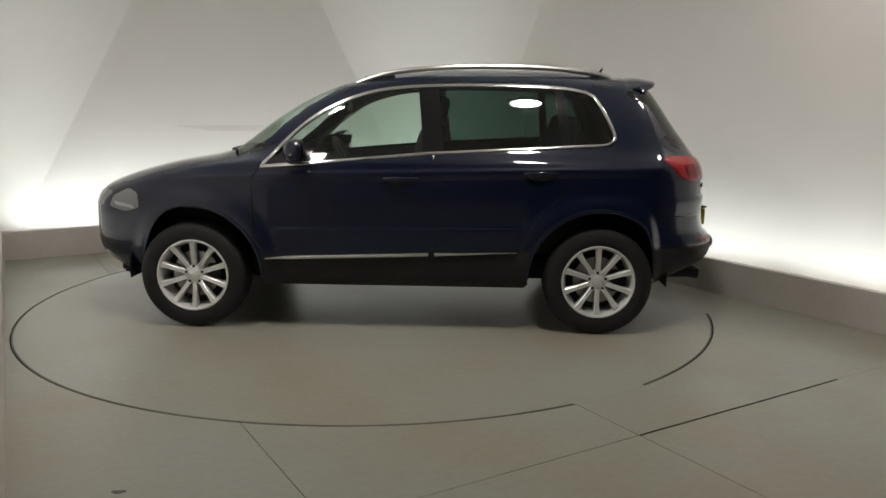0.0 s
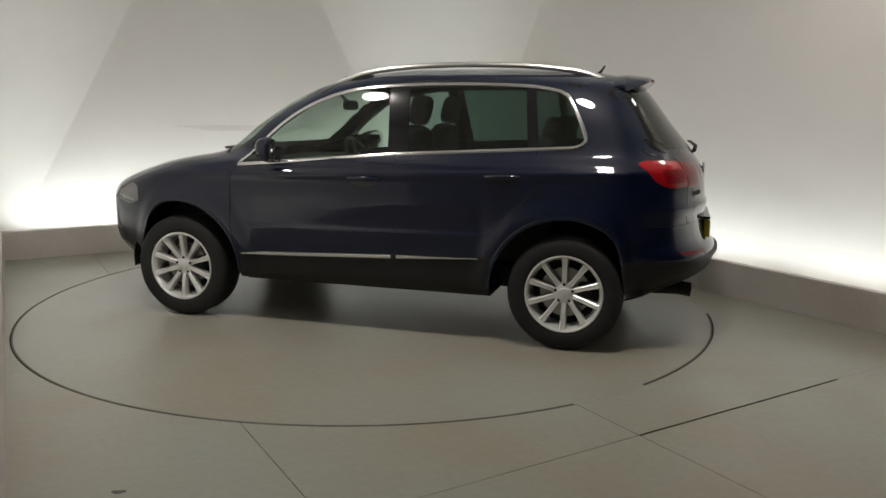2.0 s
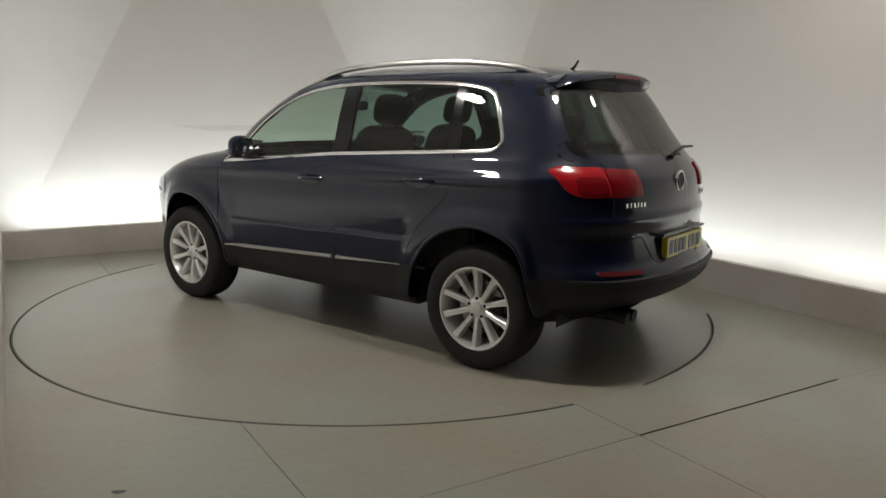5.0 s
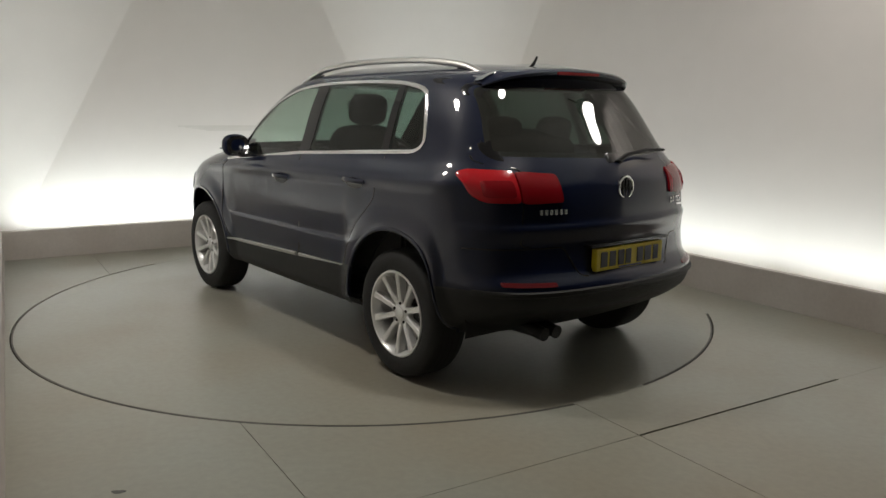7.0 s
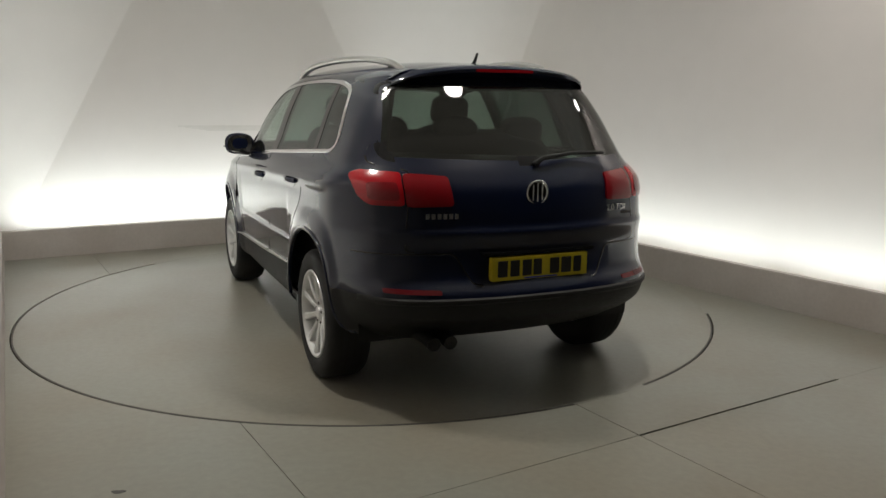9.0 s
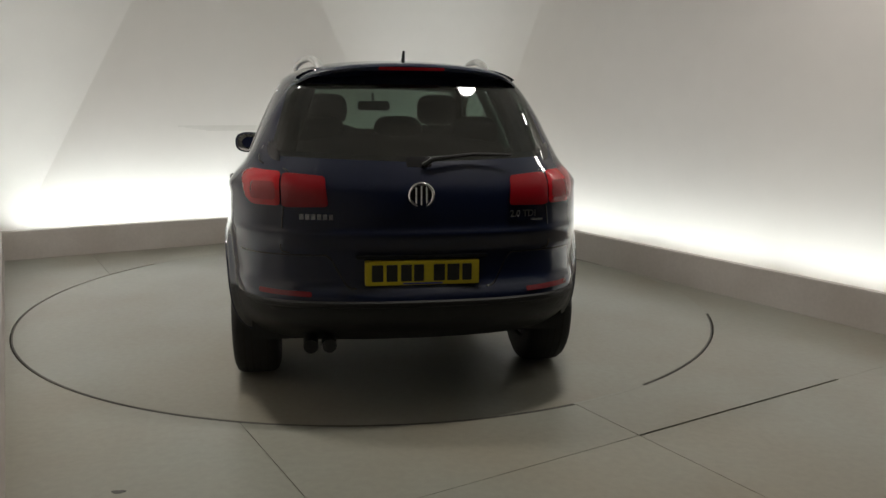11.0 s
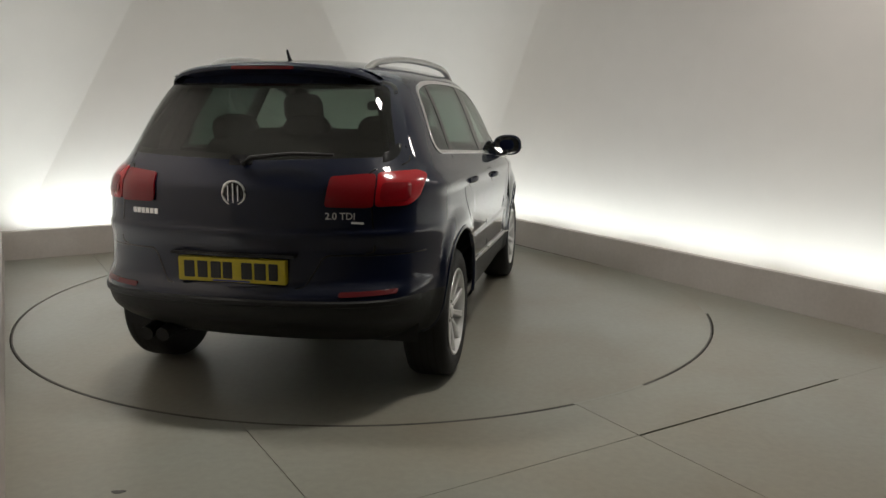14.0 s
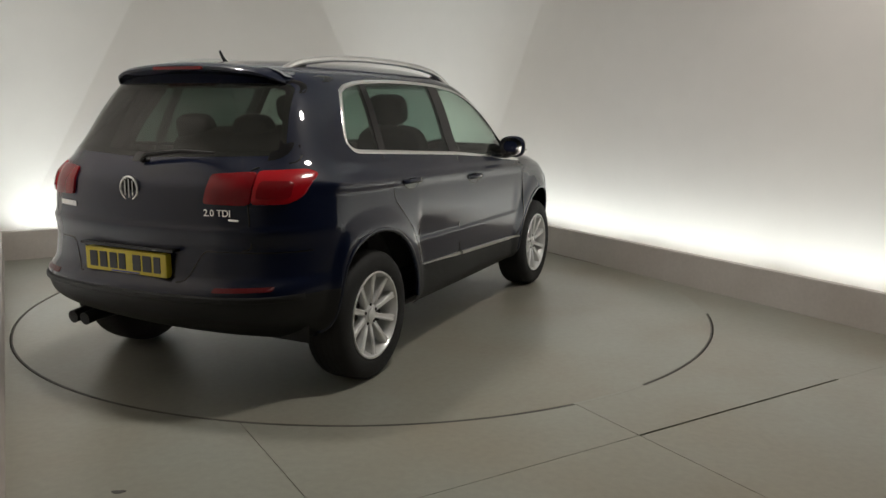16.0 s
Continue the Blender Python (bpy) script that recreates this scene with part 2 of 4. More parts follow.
far_r, far_s = WC1 + U_R * LEN_R, WC2 + U_S * 10.0
PLAIN = "plain off-white painted studio wall lit from below"
loft_wall("wall_east", lambda t, z: far_r + (WC1 + U_R * cone(z) - far_r) * t, 4, PLAIN)
loft_wall("wall_corner_east", lambda t, z: cove(WC1, U_R, U_L, t, z), 24, "coved off-white studio wall corner")
loft_wall("wall_north", lambda t, z: (WC1 + U_L * cone(z)) * (1 - t) + (WC2 - U_L * cone(z)) * t, 4, PLAIN)
loft_wall("wall_corner_west", lambda t, z: cove(WC2, -U_L, U_S, t, z), 24, "coved off-white studio wall corner")
end_w = WC2 + U_S * 5.5
loft_wall("wall_west", lambda t, z: WC2 + U_S * cone(z) + (end_w - WC2 - U_S * cone(z)) * t, 4, PLAIN)
# added unseen walls close the studio behind the viewpoint, dark to dim reflections
w0, e0 = far_s, far_r
back_l, back_r = w0, Vector((6.4, -8.4, 0))


def closing(name, a, b, material=BACKWALL, label="unseen closing wall, dark to dim reflections in the car"):
    d = (b - a).normalized()
    n = Vector((-d.y, d.x, 0))
    n = n if n.dot(Vector((0, -2, 0)) - a) > 0 else -n
    slab(name, a, b, n, 0.15, 0.0, CEIL, material, label, "wall")


# greyed wall paint stands for the unlit end of the west wall in reflections
closing("wall_side_west", end_w, back_l, DIMWALL, "unseen side wall greyed to soften a reflected edge")
closing("wall_back", back_l, back_r)
closing("wall_side_east", back_r, e0)
bm = prism(bmesh.new(), [(-8, -9), (9, -9), (9, 6), (-8, 6)], CEIL, CEIL + 0.15)
tagged(link("ceiling", bm, CEILING, None, False), "matt off-white studio ceiling", "ceiling", kind="structure")
bm = prism(bmesh.new(), [(-8, -9), (9, -9), (9, 6), (-8, 6)], -0.25, -0.06)
tagged(link("ground", bm, DARKGAP, None, False), "dark slab under the raised floor", "floor", kind="structure")

# floor of sheets, laid square to the west wall, with a round hole for the turntable
floor = tagged(new("floor"), "worn grey-green painted sheet floor round a turntable", "floor", kind="structure")
F_U, F_V = -U_L, Vector((-U_L.y, U_L.x, 0))
JOINT = Vector((1.17, -2.61, 0))


def floor_sheet(u0, u1, v0, v1):
    g, k = (0.0018 if q in (-1.49, 0.0) else 0.0002 for q in (u0, u1))
    h = 0.0065 if u0 == 0.0 else 0.0018 if u1 == 0.0 else 0.0004
    corner = [JOINT + F_U * a + F_V * b for a, b in ((u0 + g, v0 + h), (u1 - k, v0 + h), (u1 - k, v1 - h), (u0 + g, v1 - h))]
    bm = prism(bmesh.new(), corner, -0.06, 0.0)
    ob = link("floor_sheet", bm, FLOOR, floor, False)
    ob.data.name = "floor_sheet"
    return ob


us = [-7.4, -1.49, 0.0, 1.48, 6.6]
vs = [-8.2, 0.0, 7.5]
cut = bmesh.new()
lathe(cut, [(R_TABLE + 0.003, -0.2), (R_TABLE + 0.003, 0.2)], 192, "z")
bmesh.ops.holes_fill(cut, edges=cut.edges)
cutter = link("cutter", cut, DARKGAP, None, False)
sheets = []
for a, b in zip(us, us[1:]):
    for c, d in zip(vs, vs[1:]):
        sheets.append(floor_sheet(a, b, c, d))
for ob in sheets:
    md = ob.modifiers.new("hole", "BOOLEAN")
    md.operation, md.object, md.solver = "DIFFERENCE", cutter, "EXACT"
deps = bpy.context.evaluated_depsgraph_get()
for ob in sheets:
    me = bpy.data.meshes.new_from_object(ob.evaluated_get(deps))
    ob.modifiers.clear()
    ob.data = me
    if not len(me.polygons):
        bpy.data.objects.remove(ob)
bpy.data.objects.remove(cutter)

# faint brown streak along the north wall
STREAK = mottled(mat("wall_streak", (0.62, 0.56, 0.50), 0.85), (0.715, 0.68, 0.645), 0.04, (3, 20), tint=(0.69, 0.65, 0.61))
bm = bmesh.new()
for k in range(24):
    s0, s1 = 1.60 + 1.75 * k / 24, 1.60 + 1.75 * (k + 1) / 24
    taper = min(1, (24 - k) / 5, (k + 2) / 4)
    box(bm, s0, s1 + 0.001, -0.0009, 0.0009, 1.212 - 0.055 * taper, 1.214, frame_of(WC1, U_L, Vector((0, 0, 1))))
tagged(link("wall_mark", bm, STREAK, None, False), "faint brown streak along the studio wall", "wall mark", kind="structure")
# uneven brown line along the foot of the east kerb
FOOT_LINE = mottled(mat("foot_line", (0.10, 0.075, 0.05), 0.8), (0.13, 0.095, 0.065), 0.4, (2, 20), tint=(0.06, 0.045, 0.03))
bm = bmesh.new()
rng = random.Random(5)
prev = None
for k in range(61):
    a = CORNER + U_R * (0.05 + 2.75 * k / 60)
    w = (0.006 + 0.010 * rng.random()) * min(1, (61 - k) / 12)
    q = [bm.verts.new((a.x, a.y, 0.0022)), bm.verts.new((a.x + N_R.x * w, a.y + N_R.y * w, 0.0008))]
    if prev:
        bm.faces.new((prev[0], q[0], q[1], prev[1]))
    prev = q
tagged(link("foot_line", bm, FOOT_LINE, None, True), "thin uneven brown line along the kerb foot", "stain", kind="structure")
# dark blot on the floor
bm = bmesh.new()
prism(bm, [(-0.96 + 0.024 * (1 + 0.3 * math.sin(3 * q)) * math.cos(q), -2.99 + 0.016 * (1 + 0.25 * math.cos(2 * q)) * math.sin(q)) for q in (2 * math.pi * k / 24 for k in range(24))], -0.001, 0.0015)
tagged(link("floor_stain", bm, STAIN, None, False), "small dark oil spot on the painted floor", "stain", kind="structure")

# tube lamps standing in the troughs
for c, u, n, length in TROUGHS:
    count = int(length / 1.25)
    for k in range(count):
        s = 0.35 + k * (length - 0.5) / count
        a = c + u * s - n * (KERB_T + 0.12)
        b = a + u * 1.12
        lamp = tagged(new("tube_lamp"), "white fluorescent tube lamp lying behind the kerb", "lamp", "wall wash tubes")
        lamp.location = (0, 0, 0)
        part("tube", tube(bmesh.new(), [(a.x, a.y, 0.07), (b.x, b.y, 0.07)], 0.014, 10), TUBE, lamp, "glowing white tube")
        bm = bmesh.new()
        box(bm, 0, 1.16, -0.03, 0.03, 0.0, 0.05, frame_of(a - u * 0.02, u, Vector((0, 0, 1))), 0.004)
        part("holder", bm, KERB, lamp)

# housings of the round lamps, the added last one included
for x, y in DISCS:
    lamp = tagged(new("ceiling_lamp"), "round black ceiling lamp with a warm white face", "lamp", "round ceiling lamps")
    lamp.location = (x, y, 0)
    bm = bmesh.new()
    lathe(bm, [(0.17, LAMP_Z - 0.01), (0.19, LAMP_Z + 0.01), (0.18, LAMP_Z + 0.10), (0.10, LAMP_Z + 0.16), (0.03, LAMP_Z + 0.17), (0.03, CEIL)], 40, "z")
    part("housing", bm, DARKGAP, lamp)
    bm = bmesh.new()
    lathe(bm, [(0.001, LAMP_Z + 0.006), (0.165, LAMP_Z + 0.006)], 40, "z")
    part("face", bm, LAMPGLOW, lamp, "glowing warm white face")

# the turntable
turntable = tagged(new("turntable"), "round grey-green painted turntable set flush in the floor", "turntable")
bm = bmesh.new()
lathe(bm, [(0.001, 0.0), (1.2, 0.0), (R_TABLE - 0.0165, 0.0), (R_TABLE - 0.0165, -0.05), (0.001, -0.05)], 192, "z")
part("platform", bm, FLOOR, turntable, "", True, 30)
bm = bmesh.new()
lathe(bm, [(R_TABLE - 0.016, -0.05), (R_TABLE - 0.016, -0.001), (R_TABLE - 0.006, -0.002), (R_TABLE - 0.005, -0.05)], 192, "z")
part("edge_ring", bm, EDGE, turntable, "worn dark edge ring", True, 30)
# stretches where floor paint has filled the gap round the turntable
for a0, a1, z in GAP_FILLS:
    bm = bmesh.new()
    n = max(6, int((a1 - a0) / 2))
    rings = [[bm.verts.new((r * math.cos(radians(a0 + (a1 - a0) * k / n)), r * math.sin(radians(a0 + (a1 - a0) * k / n)), h)) for r, h in ((R_TABLE - .018, -.02), (R_TABLE - .018, z), (R_TABLE + .004, z), (R_TABLE + .004, -.02))] for k in range(n + 1)]
    for p0, p1 in zip(rings, rings[1:]):
        for i in range(3):
            bm.faces.new((p0[i], p0[i + 1], p1[i + 1], p1[i]))
    part("gap_fill", bm, FLOOR, floor, "", True, 30)

# ================= the car =================
# car space: x forward from the middle of the wheelbase, y to its left, z up
OX, OY = -0.229, -0.015
AXLE, TRACK, R_WHEEL = 1.302, 0.782, 0.345
car = tagged(new("car"), "dark navy compact SUV with chrome window trim and silver roof rails", "car")


def curve(keys):
    """A smooth, never overshooting curve through (z, value) keys."""
    zs, vs_ = [k[0] for k in keys], [k[1] for k in keys]
    h = [b - a for a, b in zip(zs, zs[1:])]
    d = [(b - a) / q for a, b, q in zip(vs_, vs_[1:], h)]
    m = [d[0]]
    for i in range(1, len(d)):
        m.append(0 if d[i - 1] * d[i] <= 0 else 3 * (h[i - 1] + h[i]) / ((2 * h[i] + h[i - 1]) / d[i - 1] + (h[i] + 2 * h[i - 1]) / d[i]))
    m.append(d[-1])

    def at(z):
        z = min(max(z, zs[0]), zs[-1])
        i = min(max(0, sum(1 for q in zs[1:-1] if q <= z)), len(h) - 1)
        t = (z - zs[i]) / h[i]
        return ((1 + 2 * t) * (1 - t) ** 2 * vs_[i] + t * (1 - t) ** 2 * h[i] * m[i] + t * t * (3 - 2 * t) * vs_[i + 1] + t * t * (t - 1) * h[i] * m[i + 1])
    return at


X_FRONT = curve([(.30, 1.93), (.36, 2.04), (.42, 2.11), (.50, 2.145), (.62, 2.155), (.74, 2.150), (.82, 2.125), (.88, 2.075), (.93, 1.98), (.985, 1.82), (1.03, 1.64), (1.07, 1.45), (1.10, 1.27), (1.125, 1.17), (1.2, 1.04), (1.33, .86), (1.46, .65), (1.55, .46), (1.61, .27), (1.642, .06), (1.660, -.20), (1.672, -.45)])
X_REAR = curve([(0.3, -1.835), (0.36, -1.975), (0.42, -2.095), (0.48, -2.16), (0.54, -2.175), (0.58, -2.172), (0.61, -2.15), (0.635, -2.123), (0.67, -2.11), (0.78, -2.097), (0.86, -2.106), (0.885, -2.093), (0.95, -2.087), (1.05, -2.068), (1.12, -2.028), (1.2, -1.967), (1.33, -1.86), (1.5, -1.73), (1.56, -1.68), (1.61, -1.62), (1.642, -1.44), (1.66, -1.21), (1.672, -0.96)])
HALF_W = curve([(.30, .845), (.35, .876), (.45, .886), (.60, .894), (.75, .900), (.85, .902), (.95, .899), (1.02, .895), (1.07, .888), (1.11, .870), (1.15, .845), (1.2, .820), (1.4, .737), (1.5, .688), (1.56, .652), (1.59, .625), (1.612, .592), (1.642, .49), (1.660, .36), (1.674, .18)])
POW_F = curve([(.30, 5.0), (.6, 6.2), (.8, 6.4), (.95, 6.0), (1.05, 5.0), (1.12, 4.2), (1.3, 5.0), (1.55, 4.8), (1.61, 3.6), (1.672, 2.4)])
POW_R = curve([(.30, 6.5), (.7, 8.0), (1.1, 8.0), (1.2, 7.0), (1.4, 6.2), (1.56, 5.2), (1.61, 4.0), (1.672, 2.4)])
X_MID = -0.30


def smooth(a, b, x):
    t = min(max((x - a) / (b - a), 0), 1)
    return t * t * (3 - 2 * t)


def swell(x, z):
    """Flares over the wheels, the hollow of the doors above its ledge, and the shoulder line."""
    flare = 0.0
    for ax in (AXLE, -AXLE):
        r = (abs(x - ax) ** 2.3 + abs(z - 0.345) ** 2.3) ** (1 / 2.3)
        flare = max(flare, 0.024 * (1 - smooth(0.465, 0.58, r)) * smooth(0.2, 0.36, z))
    e = smooth(-0.845, -0.785, x) * (1 - smooth(0.70, 0.82, x))
    zc = z + 0.012 * x
    hollow = -0.010 * e * smooth(0.662, 0.680, zc) * (1 - smooth(0.690, 1.00, zc))
    d = max(flare, 0) + hollow * (1 - flare / 0.024)
    zc = 1.020 - 0.025 * x
    d += 0.010 * smooth(zc - 0.06, zc, z) * (1 - smooth(zc + 0.002, zc + 0.028, z)) * smooth(-2.1, -1.6, x) * (1 - smooth(1.2, 1.7, x))
    return d


def place(x, y, z):
    """Bow of nose and tail in plan and the narrowing of the cabin above the rear shoulders; returns the point in the thing's space."""
    y *= 1.007 - 0.006 * min((x + 0.1) ** 2, 2.5)
    y *= 1 - 0.022 * smooth(1.075, 1.165, z) * smooth(0.2, 1.35, -x)
    bow = 0.27 * smooth(1.5, 2.0, -x) - 0.24 * smooth(1.35, 2.0, x) * (1 - smooth(1.0, 1.1, z))
    return (x + bow * y * y + OX, y + OY, z + 0.014 * smooth(1.60, 1.672, z))


def y_side(x, z, out=0.0):
    """The body's half-width at x along the car and height z."""
    w = HALF_W(z)
    if x > X_MID:
        a, n = X_FRONT(z) - X_MID, POW_F(z)
    else:
        a, n = X_MID - X_REAR(z), POW_R(z)
    t = min(abs(x - X_MID) / a, 1)
    return w * (1 - t ** n) ** (1 / n) + (swell(x, z) if t < 0.97 else 0) + out


def x_tail(y, z, out=0.0):
    w, n = HALF_W(z), POW_R(z)
    return X_MID - (X_MID - X_REAR(z)) * (1 - min(abs(y) / w, 1) ** n) ** (1 / n) - out


def x_nose(y, z, out=0.0):
    w, n = HALF_W(z), POW_F(z)
    return X_MID + (X_FRONT(z) - X_MID) * (1 - min(abs(y) / w, 1) ** n) ** (1 / n) + out


def inside(q, poly):
    x, y = q
    c = False
    for (x0, y0), (x1, y1) in zip(poly, poly[1:] + poly[:1]):
        if (y0 > y) != (y1 > y) and x < (x1 - x0) * (y - y0) / (y1 - y0) + x0:
            c = not c
    return c


def rounded(poly, r, seg=5):
    """A closed outline with its corners rounded."""
    out = []
    n = len(poly)
    for k in range(n):
        p0, p1, p2 = (Vector(poly[(k + j) % n]) for j in (-1, 0, 1))
        a, b = p0 - p1, p2 - p1
        rr = min(r, a.length * 0.45, b.length * 0.45)
        s, e = p1 + a.normalized() * rr, p1 + b.normalized() * rr
        for i in range(seg + 1):
            t = i / seg
            q = s * (1 - t) ** 2 + p1 * (2 * t * (1 - t)) + e * t * t
            out.append((q.x, q.y))
    return out


def spline(poly, closed=True, steps=6):
    """A smooth outline through points."""
    out = []
    n = len(poly)
    for k in range(n if closed else n - 1):
        if closed:
            p = [Vector(poly[(k + j) % n]) for j in (-1, 0, 1, 2)]
        else:
            p = [Vector(poly[min(max(k + j, 0), n - 1)]) for j in (-1, 0, 1, 2)]
        for i in range(steps):
            t = i / steps
            q = 0.5 * (2 * p[1] + (p[2] - p[0]) * t + (2 * p[0] - 5 * p[1] + 4 * p[2] - p[3]) * t * t + (3 * p[1] - p[0] - 3 * p[2] + p[3]) * t ** 3)
            out.append(tuple(q))
    if not closed:
        out.append(tuple(poly[-1]))
    return out


# outlines on the side, in x and z
TOP = spline([(.845, 1.052), (.70, 1.215), (.53, 1.36), (.36, 1.455), (.18, 1.517), (0, 1.549), (-.28, 1.568), (-.71, 1.572), (-1.04, 1.558), (-1.21, 1.530)], False)
DLO = TOP + spline([(-1.260, 1.505), (-1.312, 1.42), (-1.375, 1.29), (-1.378, 1.235), (-1.33, 1.205), (-1.25, 1.198)], False) + [(-.216, 1.144), (.568, 1.075)]


FRONT_DOOR = rounded([(.80, .478), (.90, .62), (.90, .98), (.82, 1.075), (.60, 1.29), (.36, 1.458), (.10, 1.545), (-.20, 1.585), (-.245, 1.15), (-.25, .515)], 0.05)
REAR_DOOR = rounded([(-.255, .515), (-.25, 1.15), (-.205, 1.585), (-.7, 1.592), (-1.00, 1.575), (-1.10, 1.21), (-1.12, .95), (-.93, .78), (-.84, .64), (-.82, .535)], 0.05)
ARCHES = [[(ax + 0.450 * math.cos(a), 0.345 + 0.450 * math.sin(a)) for a in (2 * math.pi * k / 90 for k in range(90))] for ax in (AXLE, -AXLE)]
# outlines on the tail and nose, in y and z
REARGLASS = rounded([(-.70, 1.20), (0, 1.18), (.70, 1.20), (.60, 1.535), (-.60, 1.535)], 0.05)
TAILGATE = rounded([(-.34, .622), (.34, .622), (.42, .765), (.64, .775), (.62, .98), (.60, 1.14), (.76, 1.17), (.62, 1.58), (-.62, 1.58), (-.76, 1.17), (-.60, 1.14), (-.62, .98), (-.64, .775), (-.42, .765)], 0.03)
SCREEN = rounded([(-.74, 1.13), (0, 1.125), (.74, 1.13), (.60, 1.565), (0, 1.585), (-.60, 1.565)], 0.06)


def row_heights():
    out, z = [], 0.30
    while z < 1.6721:
        out.append(z)
        z += (0.0085 if .63 < z < .79 else 0.02) if z < .84 else 0.0105 if z < 1.115 else 0.0165 if z < 1.55 else 0.0062
    return out + [1.672]


def body_grid():
    """Both halves of the shell as rows of points, one closed loop a row, nose to tail and back."""
    half = 250
    rows = []
    for z in row_heights():
        w, af, ar, nf, nr = HALF_W(z), X_FRONT(z) - X_MID, X_MID - X_REAR(z), POW_F(z), POW_R(z)
        pts = []
        for k in range(401):
            a = math.pi * k / 400
            c, s = math.cos(a), math.sin(a)
            n, L = (nf, af) if c >= 0 else (nr, ar)
            pts.append((X_MID + math.copysign(abs(c) ** (2 / n), c) * L, w * abs(s) ** (2 / n)))
        pts = np.array(pts)
        seg = np.hypot(*(pts[1:] - pts[:-1]).T)
        cum = np.concatenate([[0], np.cumsum(seg)])
        q = np.linspace(0, cum[-1], half + 1)
        xs, ys = np.interp(q, cum, pts[:, 0]), np.interp(q, cum, pts[:, 1])
        rows.append([(x, y, z) for x, y in zip(xs, ys)])
    return rows


def nearest(q, poly):
    best, bp = 1e9, None
    for (x0, y0), (x1, y1) in zip(poly, poly[1:] + poly[:1]):
        dx, dy = x1 - x0, y1 - y0
        t = min(max(((q[0] - x0) * dx + (q[1] - y0) * dy) / (dx * dx + dy * dy + 1e-12), 0), 1)
        px, py = x0 + t * dx, y0 + t * dy
        d = (px - q[0]) ** 2 + (py - q[1]) ** 2
        if d < best:
            best, bp = d, (px, py)
    return math.sqrt(best), bp


def on_side(x, y, z):
    """True on the flanks, false on nose and tail."""
    w = HALF_W(z)
    n = POW_F(z) if x > X_MID else POW_R(z)
    a = X_FRONT(z) - X_MID if x > X_MID else X_MID - X_REAR(z)
    return (abs(x - X_MID) / a) ** n < 0.5 * 1.0 or abs(y) / w > 0.93


def build_shell():
    rows = body_grid()
    half = len(rows[0])
    side_lines = [DLO, *ARCHES, FRONT_DOOR, REAR_DOOR]
    tail_lines = [REARGLASS, TAILGATE]
    nose_lines = [SCREEN]
    pts = []
    for r in rows:
        row = []
        for x, y, z in r:
            if on_side(x, y, z):
                for k, line in enumerate(side_lines):
                    xs = [q[0] for q in line]
                    zs = [q[1] for q in line]
                    if not (min(xs) - .03 < x < max(xs) + .03 and min(zs) - .03 < z < max(zs) + .03):
                        continue
                    d, q = nearest((x, z), line)
                    if d < 0.0125:
                        x, z = q
                        break
                y = y_side(x, z)
            elif z < 1.6:
                x = x_tail(y, z) if x < X_MID else x_nose(y, z)
                for line in (tail_lines if x < X_MID else nose_lines):
                    zs = [q[1] for q in line]
                    if not min(zs) - .03 < z < max(zs) + .03:
                        continue
                    d, q = nearest((y, z), line)
                    if d < 0.0125 and abs(q[0]) < HALF_W(q[1]) * 0.985:
                        y, z = q
                        x = x_tail(y, z) if x < X_MID else x_nose(y, z)
                        break
            row.append((x, y, z))
        pts.append(row)
    groups = {}
    for j in range(len(pts) - 1):
        for i in range(half - 1):
            quad = [(j, i), (j, i + 1), (j + 1, i + 1), (j + 1, i)]
            c = [sum(pts[a][b][k] for a, b in quad) / 4 for k in range(3)]
            groups.setdefault(region(*c), []).append(quad)
    return pts, groups


def region(x, y, z):
    if on_side(x, y, z) and z < 1.6:
        if inside((x, z), DLO):
            if x > .56 - 0.35 * (z - 1.06) and z < 1.20:
                return "mirror_sail"
            return "glass_front" if x > -.25 else "glass_rear" if x > -1.07 + .05 * (z - 1.2) else "glass_quarter"
        for a in ARCHES:
            if inside((x, z), a):
                return None
        if z < 1.3 and inside((x, z), FRONT_DOOR):
            return "front_door"
        if z < 1.3 and inside((x, z), REAR_DOOR):
            return "rear_door"
    elif x < X_MID and z < 1.6:
        if inside((y, z), REARGLASS):
            return "rear_glass"
        if inside((y, z), TAILGATE):
            return "tailgate"
    elif x > X_MID and inside((y, z), SCREEN) and z < 1.6:
        return "windscreen"
    if x > 1.75 and z < 0.80 or x > 2.0 and z < .84:
        return "front_bumper" if z > 0.36 else "front_valance"
    if x < -1.72 and z < 0.755:
        return "rear_bumper" if z > 0.57 else "rear_valance"
    if x > 1.13 and z > 0.84 and z < 1.13 and abs(y) < 0.72:
        return "bonnet"
    if z < 0.472 + 0.0375 * (0.82 - x) and -0.97 < x < 0.97:
        return "sill"
    return "body"


SHELL, GROUPS = build_shell()


def shell_part(key, name, material, label="", mirror=(1, -1), join=False):
    """Pieces of the shell, the left one and the right one, or both joined into one."""
    made, bm = [], bmesh.new()
    for side in mirror:
        if not join:
            bm = bmesh.new()
        idx = {}
        for quad in GROUPS.get(key, []):
            vs_ = []
            for a, b in quad:
                x, y, z = SHELL[a][b]
                if (a, b) not in idx:
                    idx[a, b] = bm.verts.new(place(x, side * y, z))
                vs_.append(idx[a, b])
            try:
                bm.faces.new(vs_ if side > 0 else vs_[::-1])
            except ValueError:
                pass
        if not join:
            made.append(finish(bm, name, material, label))
    if join:
        bmesh.ops.remove_doubles(bm, verts=bm.verts, dist=0.0008)
        made.append(finish(bm, name, material, label))
    return made


